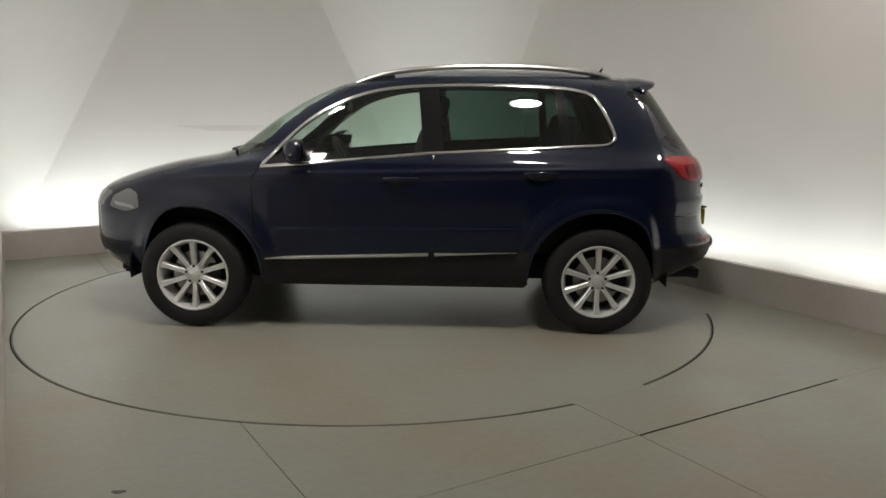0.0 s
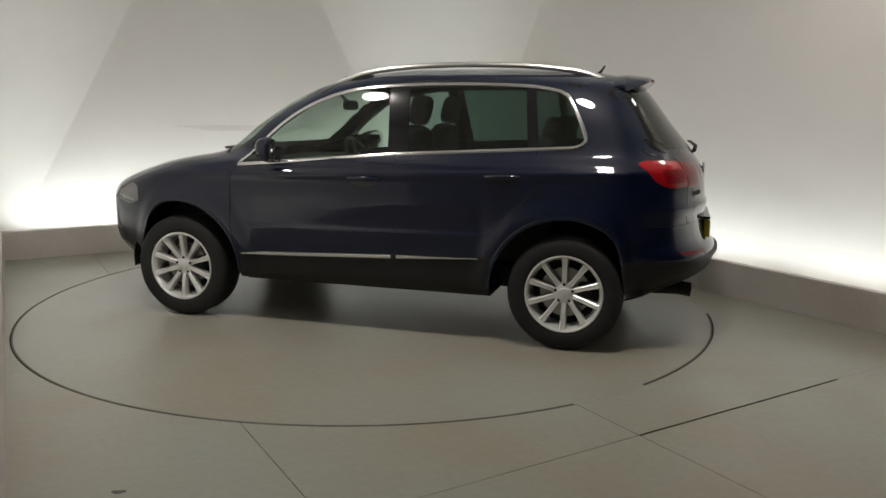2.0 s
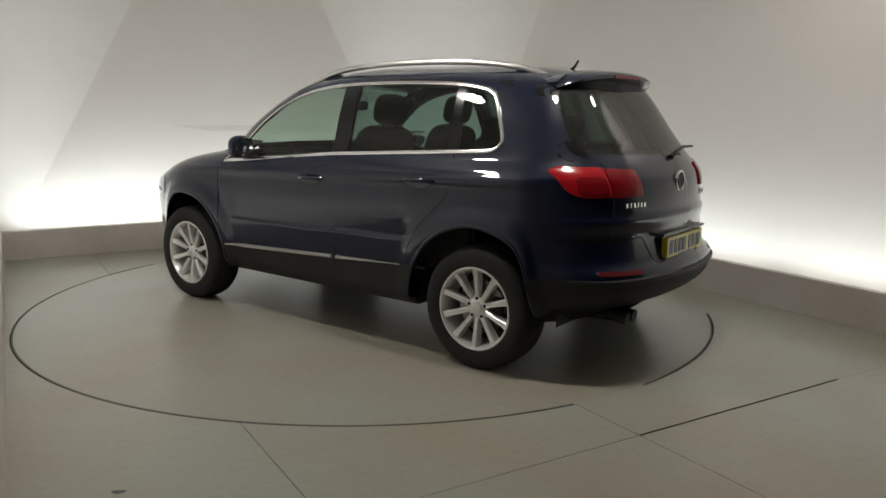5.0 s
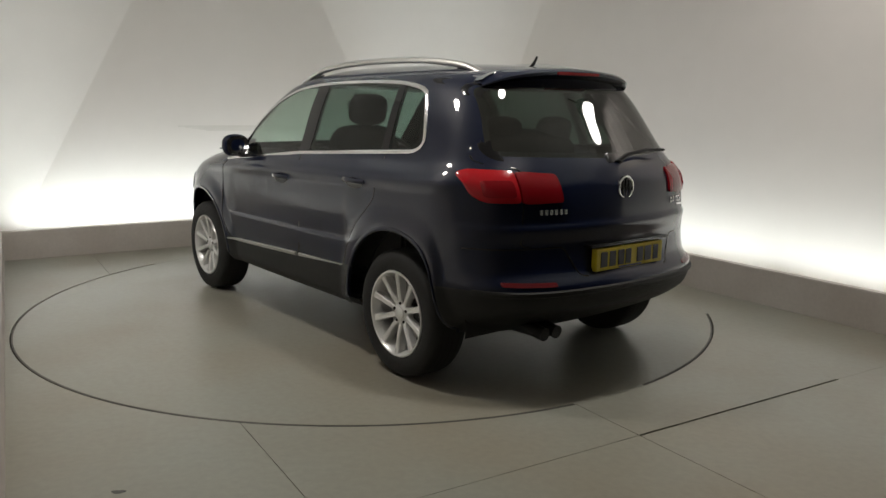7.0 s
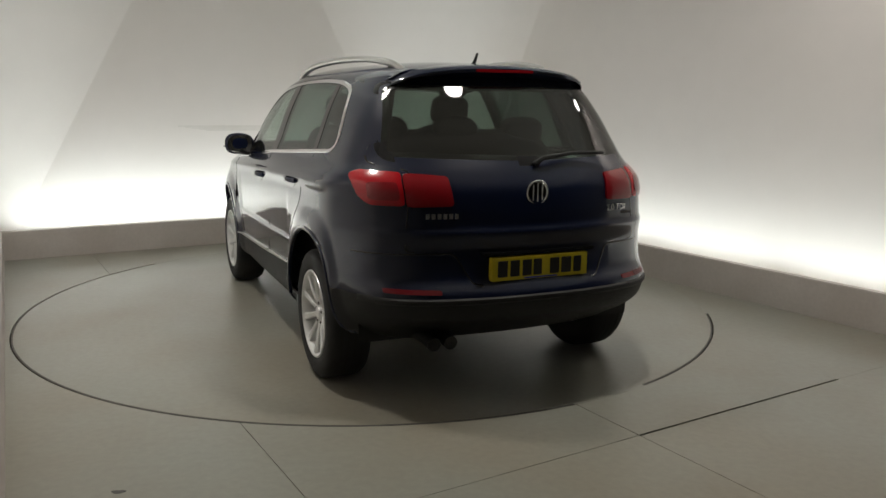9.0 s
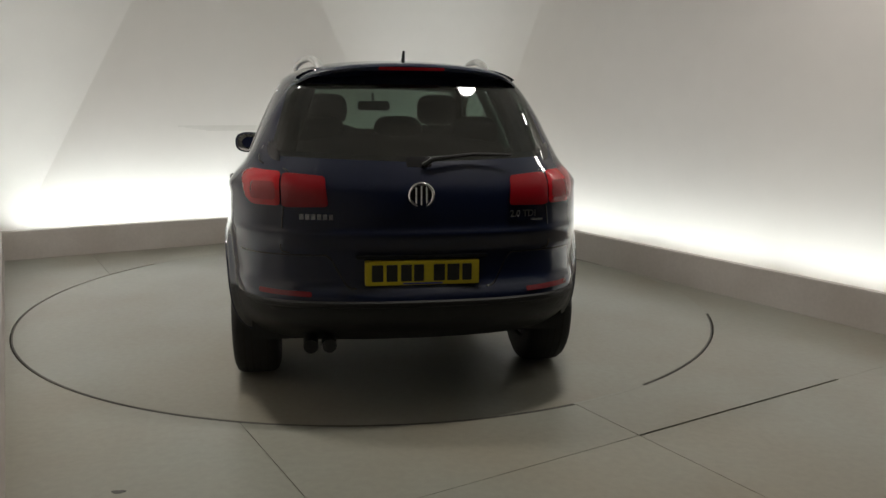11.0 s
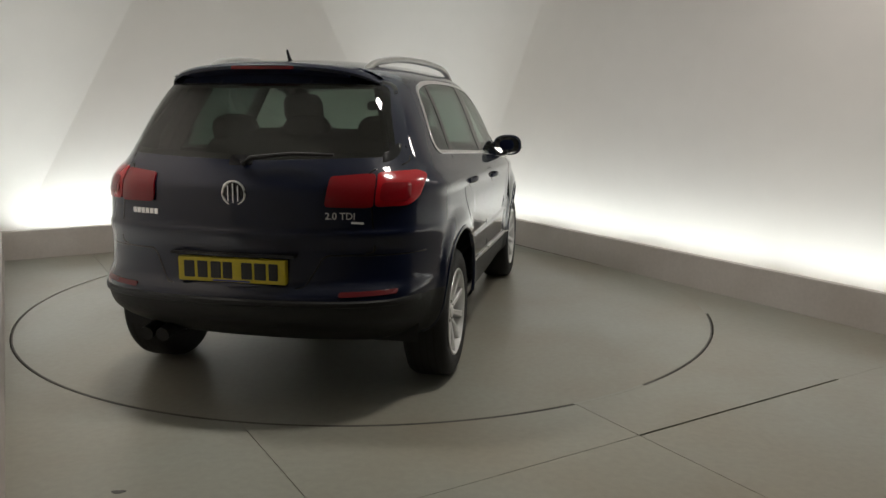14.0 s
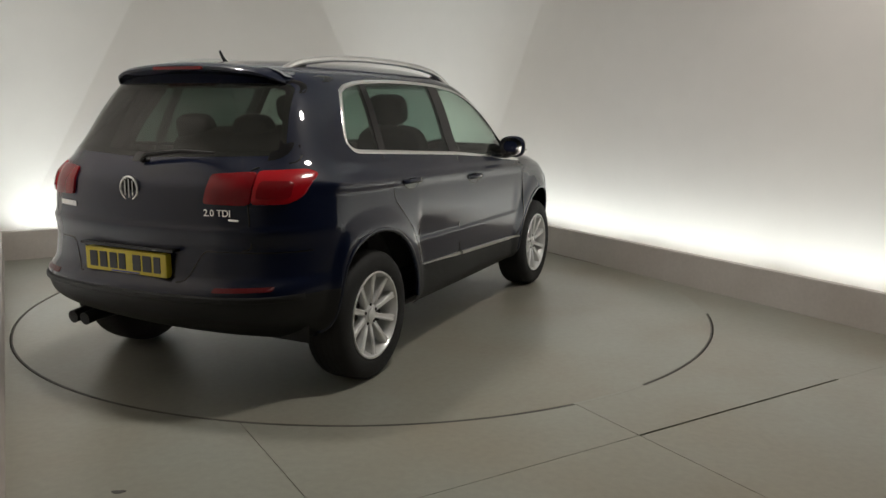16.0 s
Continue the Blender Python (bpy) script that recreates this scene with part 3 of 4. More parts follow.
def finish(bm, name, material, label):
    bmesh.ops.dissolve_degenerate(bm, edges=bm.edges, dist=1e-5)
    return part(name, bm, material, car, label, True, 50)


shell_part("body", "body", PAINT, "glossy navy metallic body shell", join=True)
shell_part("front_door", "front_door", PAINT)
shell_part("rear_door", "rear_door", PAINT)
shell_part("tailgate", "tailgate", PAINT, join=True)
shell_part("bonnet", "bonnet", PAINT, join=True)
shell_part("front_bumper", "front_bumper", PAINT, join=True)
shell_part("front_valance", "front_valance", BLACK, "black plastic lower bumper", join=True)
shell_part("rear_bumper", "rear_bumper", PAINT, join=True)
shell_part("rear_valance", "rear_valance", BLACK, "black plastic lower bumper", join=True)
shell_part("sill", "sill", BLACK, "black plastic sill cladding")
shell_part("mirror_sail", "mirror_base", GLOSSBLACK, "black triangle at the mirror")
for key, name, m, label in (("glass_front", "front_window", GLASS_F, "clear green-tinted window"), ("glass_rear", "rear_window", GLASS_R, "dark privacy window"), ("glass_quarter", "quarter_window", GLASS_R, "dark privacy window")):
    for ob in shell_part(key, name, m, label):
        ob.visible_shadow = False
for key, name, m, label in (("rear_glass", "tailgate_window", GLASS_W, "dark tinted tailgate window"), ("windscreen", "windscreen", GLASS_F, "clear windscreen")):
    for ob in shell_part(key, name, m, label, join=True):
        ob.visible_shadow = False
# roof cap
bm = bmesh.new()
top = SHELL[-1]
bm.faces.new([bm.verts.new(place(x, y, z)) for x, y, z in top] + [bm.verts.new(place(x, -y, z)) for x, y, z in top[-2:0:-1]])
part("roof_crown", bm, PAINT, car)


def ribbon(name, line, material, width, proud, side, where="side", closed=True, label="", thick=0.012):
    """A flat strip laid along an outline on the shell: rounded section, proud of it."""
    bm = bmesh.new()
    n = len(line)
    rows = []
    for k in range(n):
        a, b = line[(k - 1) % n] if closed or k else line[0], line[(k + 1) % n] if closed or k < n - 1 else line[-1]
        d = Vector((b[0] - a[0], b[1] - a[1]))
        d = d.normalized() if d.length else Vector((1, 0))
        nn = Vector((-d.y, d.x))
        ring = []
        wd = width[k] if isinstance(width, list) else width
        for o, h in ((-.5, -thick), (-.5, proud * .55), (-.3, proud), (.3, proud), (.5, proud * .55), (.5, -thick)):
            u, z = line[k][0] + nn.x * o * wd, line[k][1] + nn.y * o * wd
            if where == "side":
                v = (u, side * y_side(u, z, h), z)
            elif where == "tail":
                v = (x_tail(u, z, h), u, z)
            else:
                v = (x_nose(u, z, h), u, z)
            ring.append(bm.verts.new(place(*v)))
        rows.append(ring)
    for k in range(n if closed else n - 1):
        a, b = rows[k], rows[(k + 1) % n]
        for i in range(len(a)):
            bm.faces.new((a[i], a[(i + 1) % len(a)], b[(i + 1) % len(a)], b[i]))
    if not closed:
        bm.faces.new(rows[0])
        bm.faces.new(rows[-1][::-1])
    return part(name, bm, material, car, label, True, 40)


def patch(name, outline, material, proud, where="side", side=1, label="", step=0.02, parent=None, thick=0.012, bulge=0.0):
    """A panel of the given outline laid on the shell, proud of it by some millimetres, with turned-in edges."""
    bm = bmesh.new()
    us_ = [q[0] for q in outline]
    zs = [q[1] for q in outline]
    base = [bm.verts.new((u, z, 0)) for u, z in outline]
    bm.faces.new(base)
    for lo, hi, no in ((min(us_), max(us_), (1, 0, 0)), (min(zs), max(zs), (0, 1, 0))):
        v = lo + step
        while v < hi:
            bmesh.ops.bisect_plane(bm, geom=list(bm.verts) + list(bm.edges) + list(bm.faces), plane_co=(v if no[0] else 0, v if no[1] else 0, 0), plane_no=no)
            v += step
    edge = [e for e in bm.edges if len(e.link_faces) == 1]
    ext = bmesh.ops.extrude_edge_only(bm, edges=edge)
    low = {v for v in ext["geom"] if isinstance(v, bmesh.types.BMVert)}
    for v in bm.verts:
        u, z = v.co.x, v.co.y
        h = -thick if v in low else proud
        if bulge and v not in low:
            h += bulge * min(nearest((u, z), outline)[0] / 0.03, 1)
        if where == "side":
            q = (u, side * y_side(u, z, h), z)
        elif where == "tail":
            q = (x_tail(u, z, h), u, z)
        else:
            q = (x_nose(u, z, h), u, z)
        v.co = place(*q)
    return part(name, bm, material, parent or car, label, True, 40)


for s in (1, -1):
    # chrome round the side windows
    ribbon("window_trim", [DLO[k] for k in range(len(DLO))], CHROME, 0.020, 0.006, s, label="bright chrome window surround")
    # pillars between the side windows
    patch("door_pillar", [(-.315, 1.150), (-.185, 1.144), (-.140, 1.566), (-.265, 1.568)], GLOSSBLACK, 0.002, "side", s, "gloss black pillar", 0.03, thick=0.02)
    patch("window_divider", [(-1.115, 1.193), (-1.050, 1.190), (-1.005, 1.560), (-1.062, 1.553)], GLOSSBLACK, 0.002, "side", s, "black window divider", 0.03, thick=0.02)
    # lower door trims
    line = [(.82 - 1.6 * k / 40, .468 + .060 * k / 40) for k in range(41)]
    wid = [0.023 * min(1, .35 + k / 6, .12 + (40 - k) / 16) for k in range(41)]
    ribbon("door_moulding", line[:27], SILVER, wid[:27], 0.015, s, closed=False, label="chrome strip along the door bottom")
    ribbon("door_moulding", [line[27 + k] for k in range(14)], SILVER, wid[27:], 0.015, s, closed=False, label="chrome strip along the door bottom")
    # arch mouldings
    for ax in (AXLE, -AXLE):
        lo, hi = (-24, 196) if ax > 0 else (-16, 204)
        arc = [(ax + .459 * math.cos(radians(lo + (hi - lo) * k / 50)), .345 + .459 * math.sin(radians(lo + (hi - lo) * k / 50))) for k in range(51)]
        arc = [q for q in arc if q[1] > 0.325]
        ribbon("arch_moulding", arc, PAINT, 0.022, 0.007, s, closed=False, label="painted wheel arch lip")
    # door shut lines
    ribbon("door_seam", FRONT_DOOR, GLOSSBLACK, 0.006, 0.0015, s, label="dark shut line")
    ribbon("door_seam", REAR_DOOR, GLOSSBLACK, 0.006, 0.0015, s, label="dark shut line")
    # handles
    for hx, hz in ((-.045, .985), (-.92, 1.025)):
        # a flat black oval paints the shade of the recess; no hollow is cut
        cup = [(hx + .085 * math.cos(a), hz - .012 + .030 * math.sin(a)) for a in (2 * math.pi * k / 24 for k in range(24))]
        patch("handle_cup_shade", cup, GLOSSBLACK, 0.0015, "side", s, "flat black oval for the shade in the handle recess", 0.05)
        bm = bmesh.new()
        pts = [(hx + .105 - .21 * k / 10, s * y_side(hx + .105 - .21 * k / 10, hz, 0.003 + 0.026 * math.sin(math.pi * min(max((k - .5) / 9, 0), 1)) ** .5), hz + .004 * math.sin(math.pi * k / 10)) for k in range(11)]
        tube(bm, [place(*q) for q in pts], 0.011, 10, (.75, 1.2))
        part("door_handle", bm, PAINT, car, "body-coloured pull handle")
    # tail lamps: outer part on the wing, inner part on the tailgate
    tl = [(s * a, b) for a, b in rounded([(.635, .985), (.77, .985), (.805, 1.02), (.826, 1.12), (.79, 1.14), (.64, 1.135)], 0.02)]
    patch("tail_lamp", tl, REDLENS, 0.012, "tail", 1, "glossy red tail lamp", 0.009, bulge=0.006)
    core = [(s * a, b) for a, b in rounded([(.655, 1.01), (.775, 1.01), (.775, 1.088), (.66, 1.092)], 0.02)]
    patch("lamp_core", core, DARKRED, 0.0205, "tail", 1, "darker red lens centre", 0.02, thick=0.0)
    tl = [(s * a, b) for a, b in rounded([(.42, .985), (.60, .98), (.628, .985), (.632, 1.128), (.60, 1.13), (.435, 1.118)], 0.02)]
    patch("tailgate_lamp", tl, DARKRED, 0.012, "tail", 1, "dark red lamp on the tailgate", 0.02, bulge=0.004)
    # bumper reflectors
    tl = [(s * a, b) for a, b in rounded([(.50, .588), (.74, .592), (.74, .612), (.50, .608)], 0.01)]
    patch("reflector", tl, REFLECTOR, 0.004, "tail", 1, "narrow red bumper reflector", 0.03)
    # head lamps
    hl = [(s * a, b) for a, b in rounded([(.42, .75), (.70, .765), (.73, .865), (.60, .87), (.44, .84)], 0.03)]
    patch("head_lamp", hl, CLEAR, 0.008, "nose", 1, "clear bright headlamp", 0.025)
    hl = rounded([(1.77, .775), (1.785, .872), (1.87, .895), (1.99, .84), (2.02, .770), (1.90, .745)], 0.025)
    patch("head_lamp", hl, CLEAR, 0.006, "side", s, "clear bright headlamp", 0.025)
    strip = rounded([(1.82, .766), (1.97, .782), (1.985, .806), (1.83, .788)], 0.01)
    patch("lamp_reflector", strip, LAMPBOWL, 0.009, "side", s, "bright lamp reflector", 0.03, thick=0.004)
    fl = [(s * a, b) for a, b in rounded([(.56, .45), (.74, .46), (.74, .55), (.58, .56)], 0.03)]
    patch("bumper_grille", fl, BLACK, 0.004, "nose", 1, "black lower air intake", 0.03)
grl = rounded([(-.40, .76), (.40, .76), (.42, .85), (0, .87), (-.42, .85)], 0.02)
patch("front_grille", grl, GLOSSBLACK, 0.006, "nose", 1, "gloss black grille", 0.03)
patch("lower_grille", rounded([(-.44, .42), (.44, .42), (.42, .60), (-.42, .60)], 0.03), BLACK, 0.004, "nose", 1, "black lower grille", 0.04)
for s in (1, -1):
    ribbon("bonnet_seam", spline([(1.90, .925), (1.60, 1.000), (1.30, 1.052), (1.08, 1.085)], False), GLOSSBLACK, 0.007, 0.001, s, closed=False, label="dark shut line")
ribbon("tailgate_seam", TAILGATE, GLOSSBLACK, 0.007, 0.0015, 1, "tail", label="dark shut line")
ribbon("window_seal", REARGLASS, GLOSSBLACK, 0.045, 0.002, 1, "tail", label="black border of the rear window")
ribbon("screen_seal", SCREEN, GLOSSBLACK, 0.05, 0.002, 1, "nose", label="black border of the windscreen")
for s in (1, -1):
    ribbon("bumper_seam", [(s * (.43 + .40 * k / 24), .766 - .004 * k / 24) for k in range(25)], GLOSSBLACK, 0.007, 0.001, 1, "tail", closed=False, label="dark shut line")
ribbon("bumper_step", [(-.82 + 1.64 * k / 60, .560 - .01 * abs(-.82 + 1.64 * k / 60)) for k in range(61)], BLACK, 0.03, 0.016, 1, "tail", closed=False, label="black bumper edge")

# recess for the number plate, plate and its marks
XP = -2.122 + OX
bm = bmesh.new()
box(bm, XP - .006, XP + .03, -.26 + OY, .26 + OY, .637, .748, None, 0.003)
plate = part("number_plate", bm, YELLOW, car, "yellow rear number plate with dark marks")
marks = [(-.205, .052), (-.140, .050), (-.075, .050), (-.018, .046), (.075, .052), (.140, .056), (.203, .044)]
for y, w in marks:
    bm = bmesh.new()
    box(bm, XP - .0085, XP - .004, OY - y - w / 2, OY - y + w / 2, .654, .731, None, 0.002)
    part("plate_mark", bm, INK, plate, "dark bar")
bm = bmesh.new()
box(bm, XP - .0085, XP - .004, OY - .09, OY + .09, .6405, .6475, None, 0.0008)
part("plate_strip", bm, BLUEINK, plate, "small dark strip")
# lamps over the plate and the opening handle
bm = bmesh.new()
box(bm, XP - .004, XP + .05, -.30 + OY, .30 + OY, .758, .772, None, 0.004)
part("plate_light_strip", bm, GLOSSBLACK, car)
# round emblem as plain rings and bars
XB = x_tail(0, 1.037) + OX
emblem = bmesh.new()
t = bmesh.new()
lathe(t, [(.060, .004), (.060, -.006), (.056, -.010), (.052, -.010), (.048, -.006), (.048, .004)], 48)
bmesh.ops.transform(t, matrix=Matrix.Translation((XB, OY, 1.037)) @ Matrix.Rotation(radians(-90), 4, "Z"), verts=t.verts)
merge(emblem, t)
badge = part("emblem", emblem, CHROME, car, "round chrome emblem")
bm = bmesh.new()
t = bmesh.new()
bmesh.ops.create_circle(t, cap_ends=True, segments=40, radius=.049)
bmesh.ops.transform(t, matrix=Matrix.Translation((XB - .003, OY, 1.037)) @ Matrix.Rotation(radians(-90), 4, "Y"), verts=t.verts)
merge(bm, t)
part("emblem_field", bm, GLOSSBLACK, badge, "dark field of the emblem")
for y0, z0, y1, z1 in ((-.024, .036, -.024, -.036), (0, .044, 0, -.044), (.024, .036, .024, -.036)):
    bm = bmesh.new()
    tube(bm, [(XB - .006, OY + y0, 1.037 + z0), (XB - .006, OY + y1, 1.037 + z1)], .0048, 6)
    part("emblem_bar", bm, CHROME, badge)


def tail_box(name, y0, y1, z0, z1, material, label):
    bm = bmesh.new()
    x = place(x_tail((y0 + y1) / 2, (z0 + z1) / 2), (y0 + y1) / 2, z0)[0]
    box(bm, x - .005, x + .004, y0 + OY, y1 + OY, z0, z1, None, 0.0012)
    part(name, bm, material, car, label)


for k in range(6):
    tail_box("badge_mark", .545 - .026 * k - .019, .545 - .026 * k, .926, .951, CHROME, "small chrome mark")


def lettering(name, text, y, z, size, material, label):
    cu = bpy.data.curves.new(name, "FONT")
    cu.body, cu.size, cu.extrude, cu.offset = text, size, 0.002, 0.0006
    cu.resolution_u = 3
    t = new("lettering", cu)
    me = bpy.data.meshes.new_from_object(t.evaluated_get(bpy.context.evaluated_depsgraph_get()))
    bpy.data.objects.remove(t)
    x = place(x_tail(y, z), y, z)[0] - 0.003
    ob = new(name, me)
    me.transform(Matrix.Translation((x, y + OY, z)) @ Matrix.Rotation(radians(-90) + math.atan(-0.44 * (y - 0.08)), 4, "Z") @ Matrix.Rotation(radians(90), 4, "X"))
    me.materials.append(material)
    ob.parent = car
    return tagged(ob, label)


lettering("engine_badge", "2.0 TDI", -.42, .930, .044, CHROME, "chrome lettering 2.0 TDI")
tail_box("badge_mark", -.59, -.51, .908, .918, CHROME, "small chrome mark")

# spoiler over the rear window
bm = bmesh.new()
prof = []
cols = 41
for k in range(cols):
    y = -.550 + 1.10 * k / (cols - 1)
    e = (abs(y) / .550) ** 8
    zt = 1.654 - .046 * (y / .550) ** 2 - .034 * e
    hatch = place(x_tail(y, 1.54), y, 1.54)[0] - OX
    lip = hatch - .030 * (1 - .8 * e)
    th = .060 * (1 - .6 * e)
    ring = [(-1.46, zt - .014), (-1.58, zt - .005), (lip + .09, zt - .012), (lip + .015, zt - .022), (lip, zt - .034), (lip + .004, zt - .2 * th - .036), (lip + .03, zt - th), (lip + .10, zt - 1.35 * th), (-1.60, zt - .07)]
    prof.append([bm.verts.new((x + OX, y + OY, z)) for x, z in ring])
for a, b in zip(prof, prof[1:]):
    for i in range(len(a)):
        bm.faces.new((a[i], a[(i + 1) % len(a)], b[(i + 1) % len(a)], b[i]))
bm.faces.new(prof[0])
bm.faces.new(prof[-1][::-1])
spoiler = part("roof_spoiler", bm, PAINT, car, "navy roof spoiler")
bm = bmesh.new()
LIPX = place(x_tail(0, 1.54), 0, 1.54)[0] - .030
box(bm, LIPX - .004, LIPX + .02, -.16 + OY, .16 + OY, 1.600, 1.615, None, .003)
part("brake_lamp", bm, DARKRED, spoiler, "narrow red high brake lamp")
# aerial
bm = bmesh.new()
tube(bm, [(-1.40 + OX, OY, 1.625), (-1.36 + OX, OY, 1.648), (-1.30 + OX, OY, 1.635)], [.018, .024, .014], 10, (.9, .7))
tube(bm, [(-1.35 + OX, OY, 1.645), (-1.385 + OX, OY, 1.675), (-1.41 + OX, OY, 1.712)], [.012, .009, .006], 8)
part("aerial", bm, BLACK, car, "short black roof aerial")
# windscreen wipers
bm = bmesh.new()
tube(bm, [(1.16 + OX, -.50 + OY, 1.118), (1.19 + OX, -.10 + OY, 1.135), (1.17 + OX, .35 + OY, 1.13)], [.02, .014, .008], 8)
part("front_wiper", bm, BLACK, car, "black windscreen wiper")
bm = bmesh.new()
tube(bm, [(1.15 + OX, .05 + OY, 1.122), (1.13 + OX, .40 + OY, 1.135), (1.06 + OX, .66 + OY, 1.145)], [.02, .014, .008], 8)
part("front_wiper", bm, BLACK, car, "black windscreen wiper")
# rear wiper
bm = bmesh.new()
tube(bm, [(x_tail(-.02, 1.165) + OX - .012, OY - .02, 1.165), (x_tail(-.10, 1.20) + OX - .05, OY - .06, 1.195), (x_tail(-.25, 1.215) + OX - .03, OY - .25, 1.215), (x_tail(-.42, 1.215) + OX - .02, OY - .44, 1.212)], [.015, .011, .009, .006], 8)
part("rear_wiper", bm, BLACK, car, "black rear wiper")

for s in (1, -1):
    # roof rails
    key = spline([(.27, 1.580), (.10, 1.636), (-.06, 1.664), (-.35, 1.688), (-.66, 1.696), (-.98, 1.689), (-1.20, 1.668), (-1.33, 1.646), (-1.44, 1.606)], False, 5)
    bm = bmesh.new()
    tube(bm, [(x + OX, s * (.560 - .105 * max(0, -.2 - x) - .04 * max(0, x + .1)) + OY, z) for x, z in key], 0.020, 10, (1.0, .9))
    rail = part("roof_rail", bm, SILVER, car, "satin silver roof rail")
    for fx in (.12, -1.27):
        bm = bmesh.new()
        dx = .10
        tube(bm, [(fx - dx + OX, s * (.545 if fx > 0 else .445) + OY, 1.612), (fx + OX, s * (.545 if fx > 0 else .445) + OY, 1.612 if fx < 0 else 1.60), (fx + dx + OX, s * (.545 if fx > 0 else .445) + OY, 1.605 if fx > 0 else 1.612)], [.016, .024, .014], 8, (.8, 1.2))
        part("rail_foot", bm, BLACK, rail, "black rail foot")
    # door mirrors
    bm = bmesh.new()
    bmesh.ops.create_uvsphere(bm, u_segments=24, v_segments=16, radius=1)
    for v in bm.verts:
        x, y, z = v.co
        x = x * (1 if x > 0 else .35)
        k = .92 + .08 * y
        v.co = (math.copysign(abs(x) ** .85, x) * .085 + .60, s * (math.copysign(abs(y) ** .8, y) * .110 + .920), math.copysign(abs(z) ** .8, z) * .082 * k + 1.155)
        v.co += Vector((OX - .28 * (abs(v.co.y) - .920), OY, 0))
    mir = part("door_mirror", bm, PAINT, car, "navy door mirror with dark housing", angle=60)
    bm = bmesh.new()
    t = bmesh.new()
    bmesh.ops.create_circle(t, cap_ends=True, segments=32, radius=1)
    for v in t.verts:
        x, y = v.co.x, v.co.y
        v.co = (.5685 + OX - .28 * math.copysign(abs(x) ** .7, x) * .092, s * (math.copysign(abs(x) ** .7, x) * .092 + .920) + OY, math.copysign(abs(y) ** .7, y) * .064 + 1.155)
    merge(bm, t)
    part("mirror_pane", bm, MIRRORGLASS, mir, "mirror glass")
    bm = bmesh.new()
    tube(bm, [(.62 + OX, s * .80 + OY, 1.085), (.61 + OX, s * .88 + OY, 1.085), (.60 + OX, s * .93 + OY, 1.11)], [.022, .020, .03], 10, (1.6, .8))
    part("mirror_arm", bm, BLACK, mir)
    bm = bmesh.new()
    tube(bm, [(.66 + OX, s * .945 + OY, 1.125), (.615 + OX, s * 1.028 + OY, 1.135)], .008, 8, (1, .7))
    part("indicator", bm, CLEAR, mir, "clear side indicator")

# exhaust, underbody, wheel housings, tow eye
bm = bmesh.new()
for dy in (0, .085):
    tube(bm, [(-1.75 + OX, .42 + dy + OY, .34), (-1.95 + OX, .42 + dy + OY, .345), (-2.03 + OX, .42 + dy + OY, .335)], .034, 14)
part("exhaust", bm, BLACK, car, "dark twin exhaust pipe")
bm = bmesh.new()
box(bm, -1.05 + OX, 1.95 + OX, -.48 + OY, .48 + OY, .27, .36, None, .02)
box(bm, -1.86 + OX, -1.0 + OX, -.46 + OY, .46 + OY, .345, .42, None, .02)
box(bm, -.86 + OX, .86 + OX, -.82 + OY, .82 + OY, .28, .34, None, .02)
part("underbody", bm, BLACK, car, "dark underbody")
bm = bmesh.new()
box(bm, -1.60 + OX, -1.05 + OX, -.40 + OY, .40 + OY, .27, .345, None, .02)
part("rear_subframe", bm, BLACK, car)
for ax in (AXLE, -AXLE):
    for s in (1, -1):
        bm = bmesh.new()
        n = 40
        a = [radians(-6 + 192 * k / n) for k in range(n + 1)]
        o = [bm.verts.new((ax + .455 * math.cos(q) + OX, s * .785 + OY, .345 + .455 * math.sin(q))) for q in a]
        i = [bm.verts.new((ax + .455 * math.cos(q) + OX, s * .50 + OY, .345 + .455 * math.sin(q))) for q in a]
        for k in range(n):
            bm.faces.new((o[k], o[k + 1], i[k + 1], i[k]))
        bm.faces.new(i)
        part("wheel_housing", bm, BLACK, car, "black wheel arch liner")


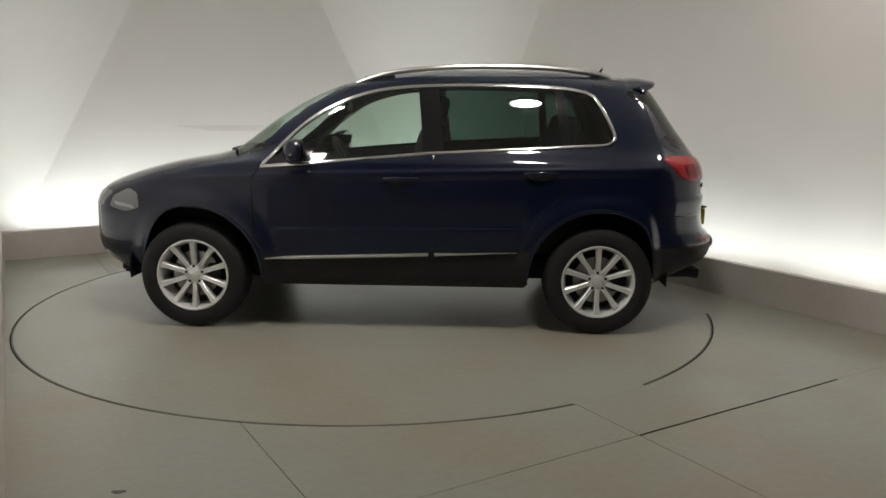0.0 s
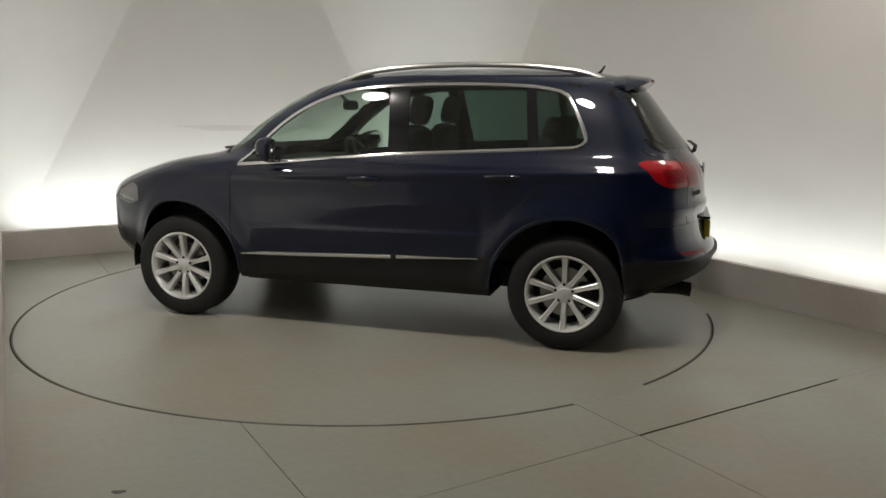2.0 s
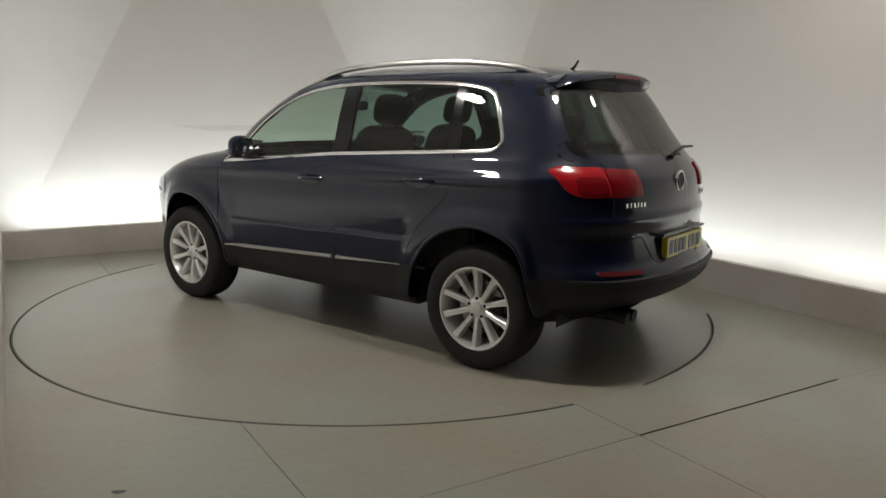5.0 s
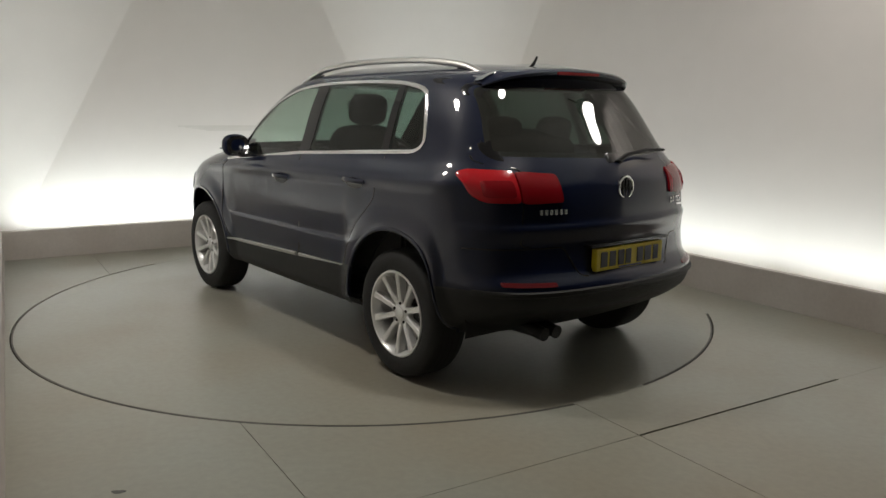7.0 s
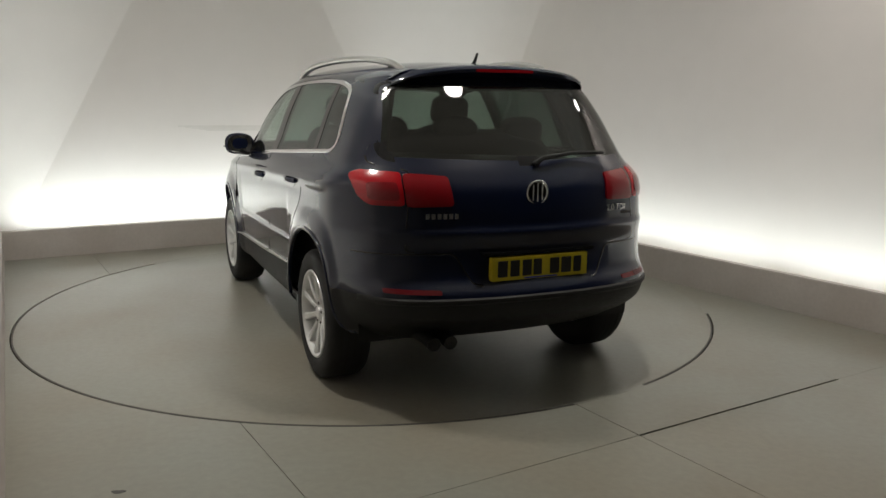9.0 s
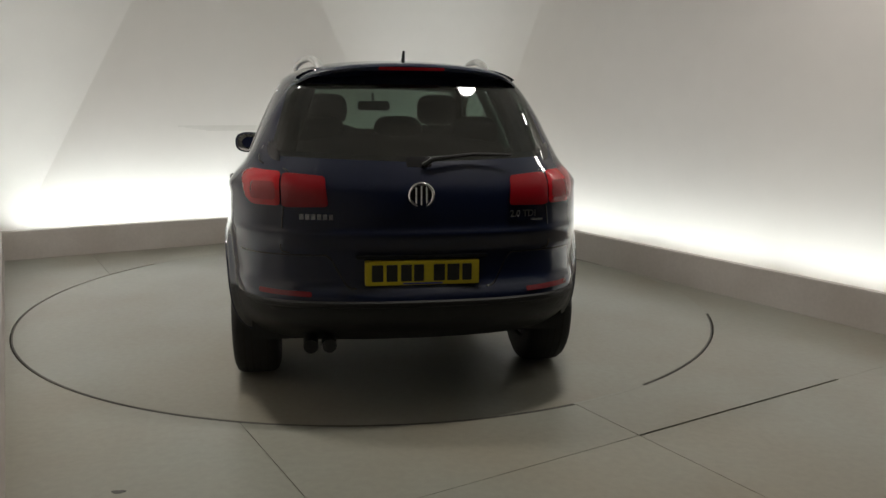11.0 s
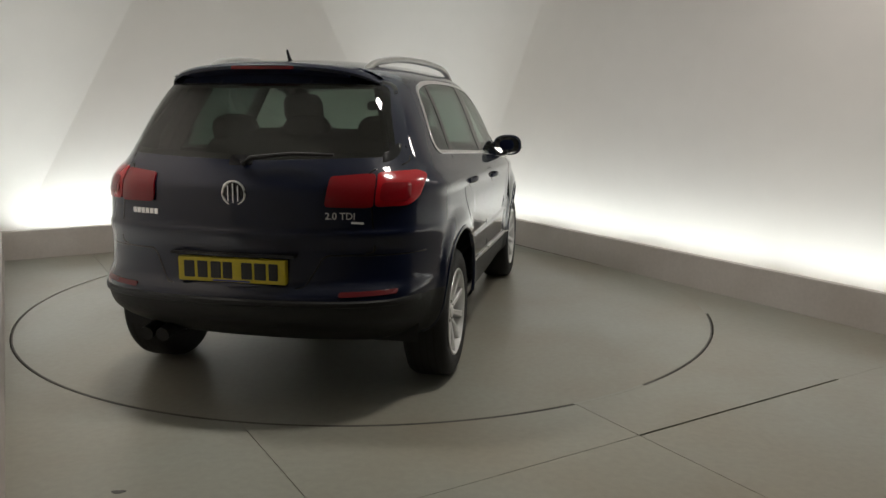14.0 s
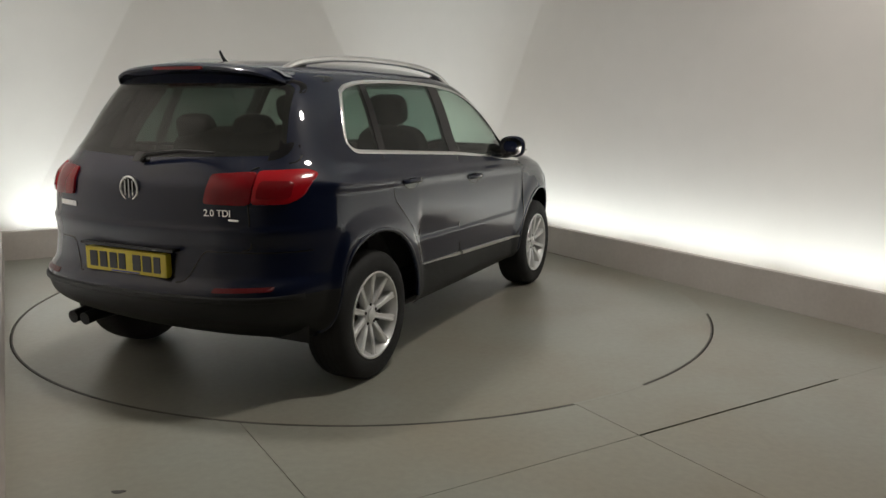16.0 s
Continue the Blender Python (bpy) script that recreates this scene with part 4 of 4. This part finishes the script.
def wheel(ax, s):
    """Tyre, rim with ten spokes, hub, brake disc; s: side of the car."""
    m = Matrix.Translation((ax + OX, s * TRACK + OY, R_WHEEL)) @ (Matrix.Identity(4) if s > 0 else Matrix.Rotation(math.pi, 4, "Z"))
    w = part("wheel", bmesh_of(lambda b: lathe(b, [(.205, -.105), (.235, -.115), (.300, -.117), (.328, -.105), (.341, -.085), (.345, -.05), (.345, .05), (.341, .085), (.328, .105), (.300, .116), (.262, .114), (.236, .108), (.228, .098), (.205, -.105)], 72)), RUBBER, car, "black road tyre", angle=40)
    parts = [w]

    def sub(name, bm, material, label=""):
        ob = part(name, bm, material, w, label)
        parts.append(ob)
        return ob
    # tread grooves
    for o in (-.055, -.018, .018, .055):
        sub("tread_groove", bmesh_of(lambda b: lathe(b, [(.3455, o - .004), (.3465, o), (.3455, o + .004)], 48)), DARKGAP)
    sub("rim", bmesh_of(lambda b: lathe(b, [(.224, -.09), (.228, .095), (.234, .106), (.232, .112), (.224, .112), (.216, .100), (.205, .06), (.198, -.09)], 72)), ALLOY, "silver alloy rim")
    bm = bmesh.new()
    for k in range(10):
        a = 2 * math.pi * k / 10 + math.pi / 2
        t = bmesh.new()
        prof_ = [(.040, .0215, .070, .052), (.075, .0165, .082, .045), (.13, .0160, .092, .048), (.18, .0185, .098, .050), (.218, .0235, .104, .060)]
        rings = [[t.verts.new((r, o, hw * q)) for q, o in ((-1, lo), (-.9, hi - .006), (-.55, hi), (.0, hi - .003), (.55, hi), (.9, hi - .006), (1, lo))] for r, hw, hi, lo in prof_]
        for p0, p1 in zip(rings, rings[1:]):
            for i in range(6):
                t.faces.new((p0[i], p0[i + 1], p1[i + 1], p1[i]))
        bmesh.ops.transform(t, matrix=Matrix.Rotation(a, 4, "Y"), verts=t.verts)
        merge(bm, t)
    sub("spokes", bm, ALLOY, "silver ten-spoke alloy face")
    sub("hub", bmesh_of(lambda b: lathe(b, [(.072, .04), (.066, .068), (.050, .076), (.036, .078), (.034, .084), (.026, .087), (.001, .088)], 40)), ALLOY, "silver hub with centre cap")
    for k in range(5):
        a = 2 * math.pi * k / 5 + .3
        sub("wheel_bolt", bmesh_of(lambda b: tube(b, [(.054 * math.cos(a), .066, .054 * math.sin(a)), (.054 * math.cos(a), .080, .054 * math.sin(a))], .0085, 8)), DARKGAP, "dark wheel bolt")
    sub("brake_disc", bmesh_of(lambda b: lathe(b, [(.05, .030), (.150, .030), (.152, .018), (.05, .018)], 48)), DISC, "bare steel brake disc")
    # solid black disc added to give the shade between the spokes
    sub("well", bmesh_of(lambda b: lathe(b, [(.001, -.02), (.20, -.02)], 40)), BLACK, "black disc for the shade inside the wheel")
    bm = bmesh.new()
    box(bm, -.15, -.08, .0, .055, -.07, .07, None, .01)
    sub("brake_caliper", bm, BLACK, "dark brake caliper")
    w.matrix_basis = m
    return w


def bmesh_of(fn):
    b = bmesh.new()
    fn(b)
    return b


for ax in (AXLE, -AXLE):
    for s in (1, -1):
        wheel(ax, s)

# cabin: floor, dash, seats, steering wheel, roof lining, mirror
bm = bmesh.new()
box(bm, -1.72 + OX, 1.05 + OX, -.70 + OY, .70 + OY, .40, .46, None, .02)
part("cabin_floor", bm, CLOTH, car)
bm = bmesh.new()
box(bm, .62 + OX, 1.12 + OX, -.74 + OY, .74 + OY, .62, 1.05, None, .06)
part("dashboard", bm, BLACK, car, "black dashboard")
bm = bmesh.new()
box(bm, -1.95 + OX, -1.42 + OX, -.62 + OY, .62 + OY, .80, .88, None, .02)
part("parcel_shelf", bm, CLOTH, car)
for s in (1, -1):
    bm = bmesh.new()
    tube(bm, [(-1.58 + OX, s * .64 + OY, 1.12), (-1.48 + OX, s * .575 + OY, 1.34), (-1.36 + OX, s * .50 + OY, 1.54)], .055, 10, (1.0, 1.0))
    part("pillar_lining", bm, CLOTH, car, "dark lining of the rear pillar")
    bm = bmesh.new()
    box(bm, -1.20 + OX, .75 + OX, s * .74 + OY - .03, s * .74 + OY + .03, .5, 1.03, None, .02)
    part("door_lining", bm, CLOTH, car, "dark door lining")


def seat(x, y, w, lean=14, drop=0.0):
    m = Matrix.Translation((x + OX, y + OY, 0))
    tilt = m @ Matrix.Translation((-.20, 0, .74)) @ Matrix.Rotation(radians(-lean), 4, "Y")
    bm = bmesh.new()
    cushion(bm, -.25, .28, -w / 2, w / 2, .56, .77, m)
    s_ = part("seat", bm, CLOTH, car, "dark cloth seat")
    bm = bmesh.new()
    cushion(bm, -.08, .08, -w / 2, w / 2, -.02, .58, tilt)
    part("backrest", bm, CLOTH, s_)
    n = max(1, round(w / .5))
    for k in range(n):
        yc = -w / 2 + w * (k + .5) / n
        bm = bmesh.new()
        cushion(bm, -.055, .055, yc - .135, yc + .135, .59 - drop, .79 - drop, tilt, .6)
        box(bm, -.008, .008, yc - .06, yc - .045, .54, .62, tilt)
        box(bm, -.008, .008, yc + .045, yc + .06, .54, .62, tilt)
        part("headrest", bm, CLOTH, s_)


seat(.12, .37, .50)
seat(.12, -.37, .50)
seat(-.78, 0, 1.30, 16, 0.13)
bm = bmesh.new()
lathe(bm, [(.185 + .016 * math.cos(a), .016 * math.sin(a)) for a in (2 * math.pi * k / 10 for k in range(11))], 32, "z")
box(bm, -.18, .18, -.02, .02, -.01, .01)
bmesh.ops.transform(bm, matrix=Matrix.Translation((.50 + OX, -.37 + OY, 1.02)) @ Matrix.Rotation(radians(-62), 4, "Y"), verts=bm.verts)
part("steering_wheel", bm, BLACK, car, "black steering wheel")
bm = bmesh.new()
box(bm, .40 + OX, .43 + OX, -.12 + OY, .12 + OY, 1.40, 1.47, None, .012)
tube(bm, [(.43 + OX, OY, 1.45), (.50 + OX, OY, 1.52)], .012, 8)
part("interior_mirror", bm, BLACK, car, "black interior mirror")
bm = bmesh.new()
box(bm, -1.55 + OX, .25 + OX, -.50 + OY, .50 + OY, 1.575, 1.59, None, .005)
part("roof_lining", bm, HEADLINER, car, "pale grey roof lining")


# ================= movement =================
def motions():
    rows = [(float(k), pose(0, 0, 0, 0, 0, 173.0 - 7.12 * k + 0.0019 * k * k)) for k in range(17)]
    walk(car, rows)
    walk(turntable, rows)


motions()
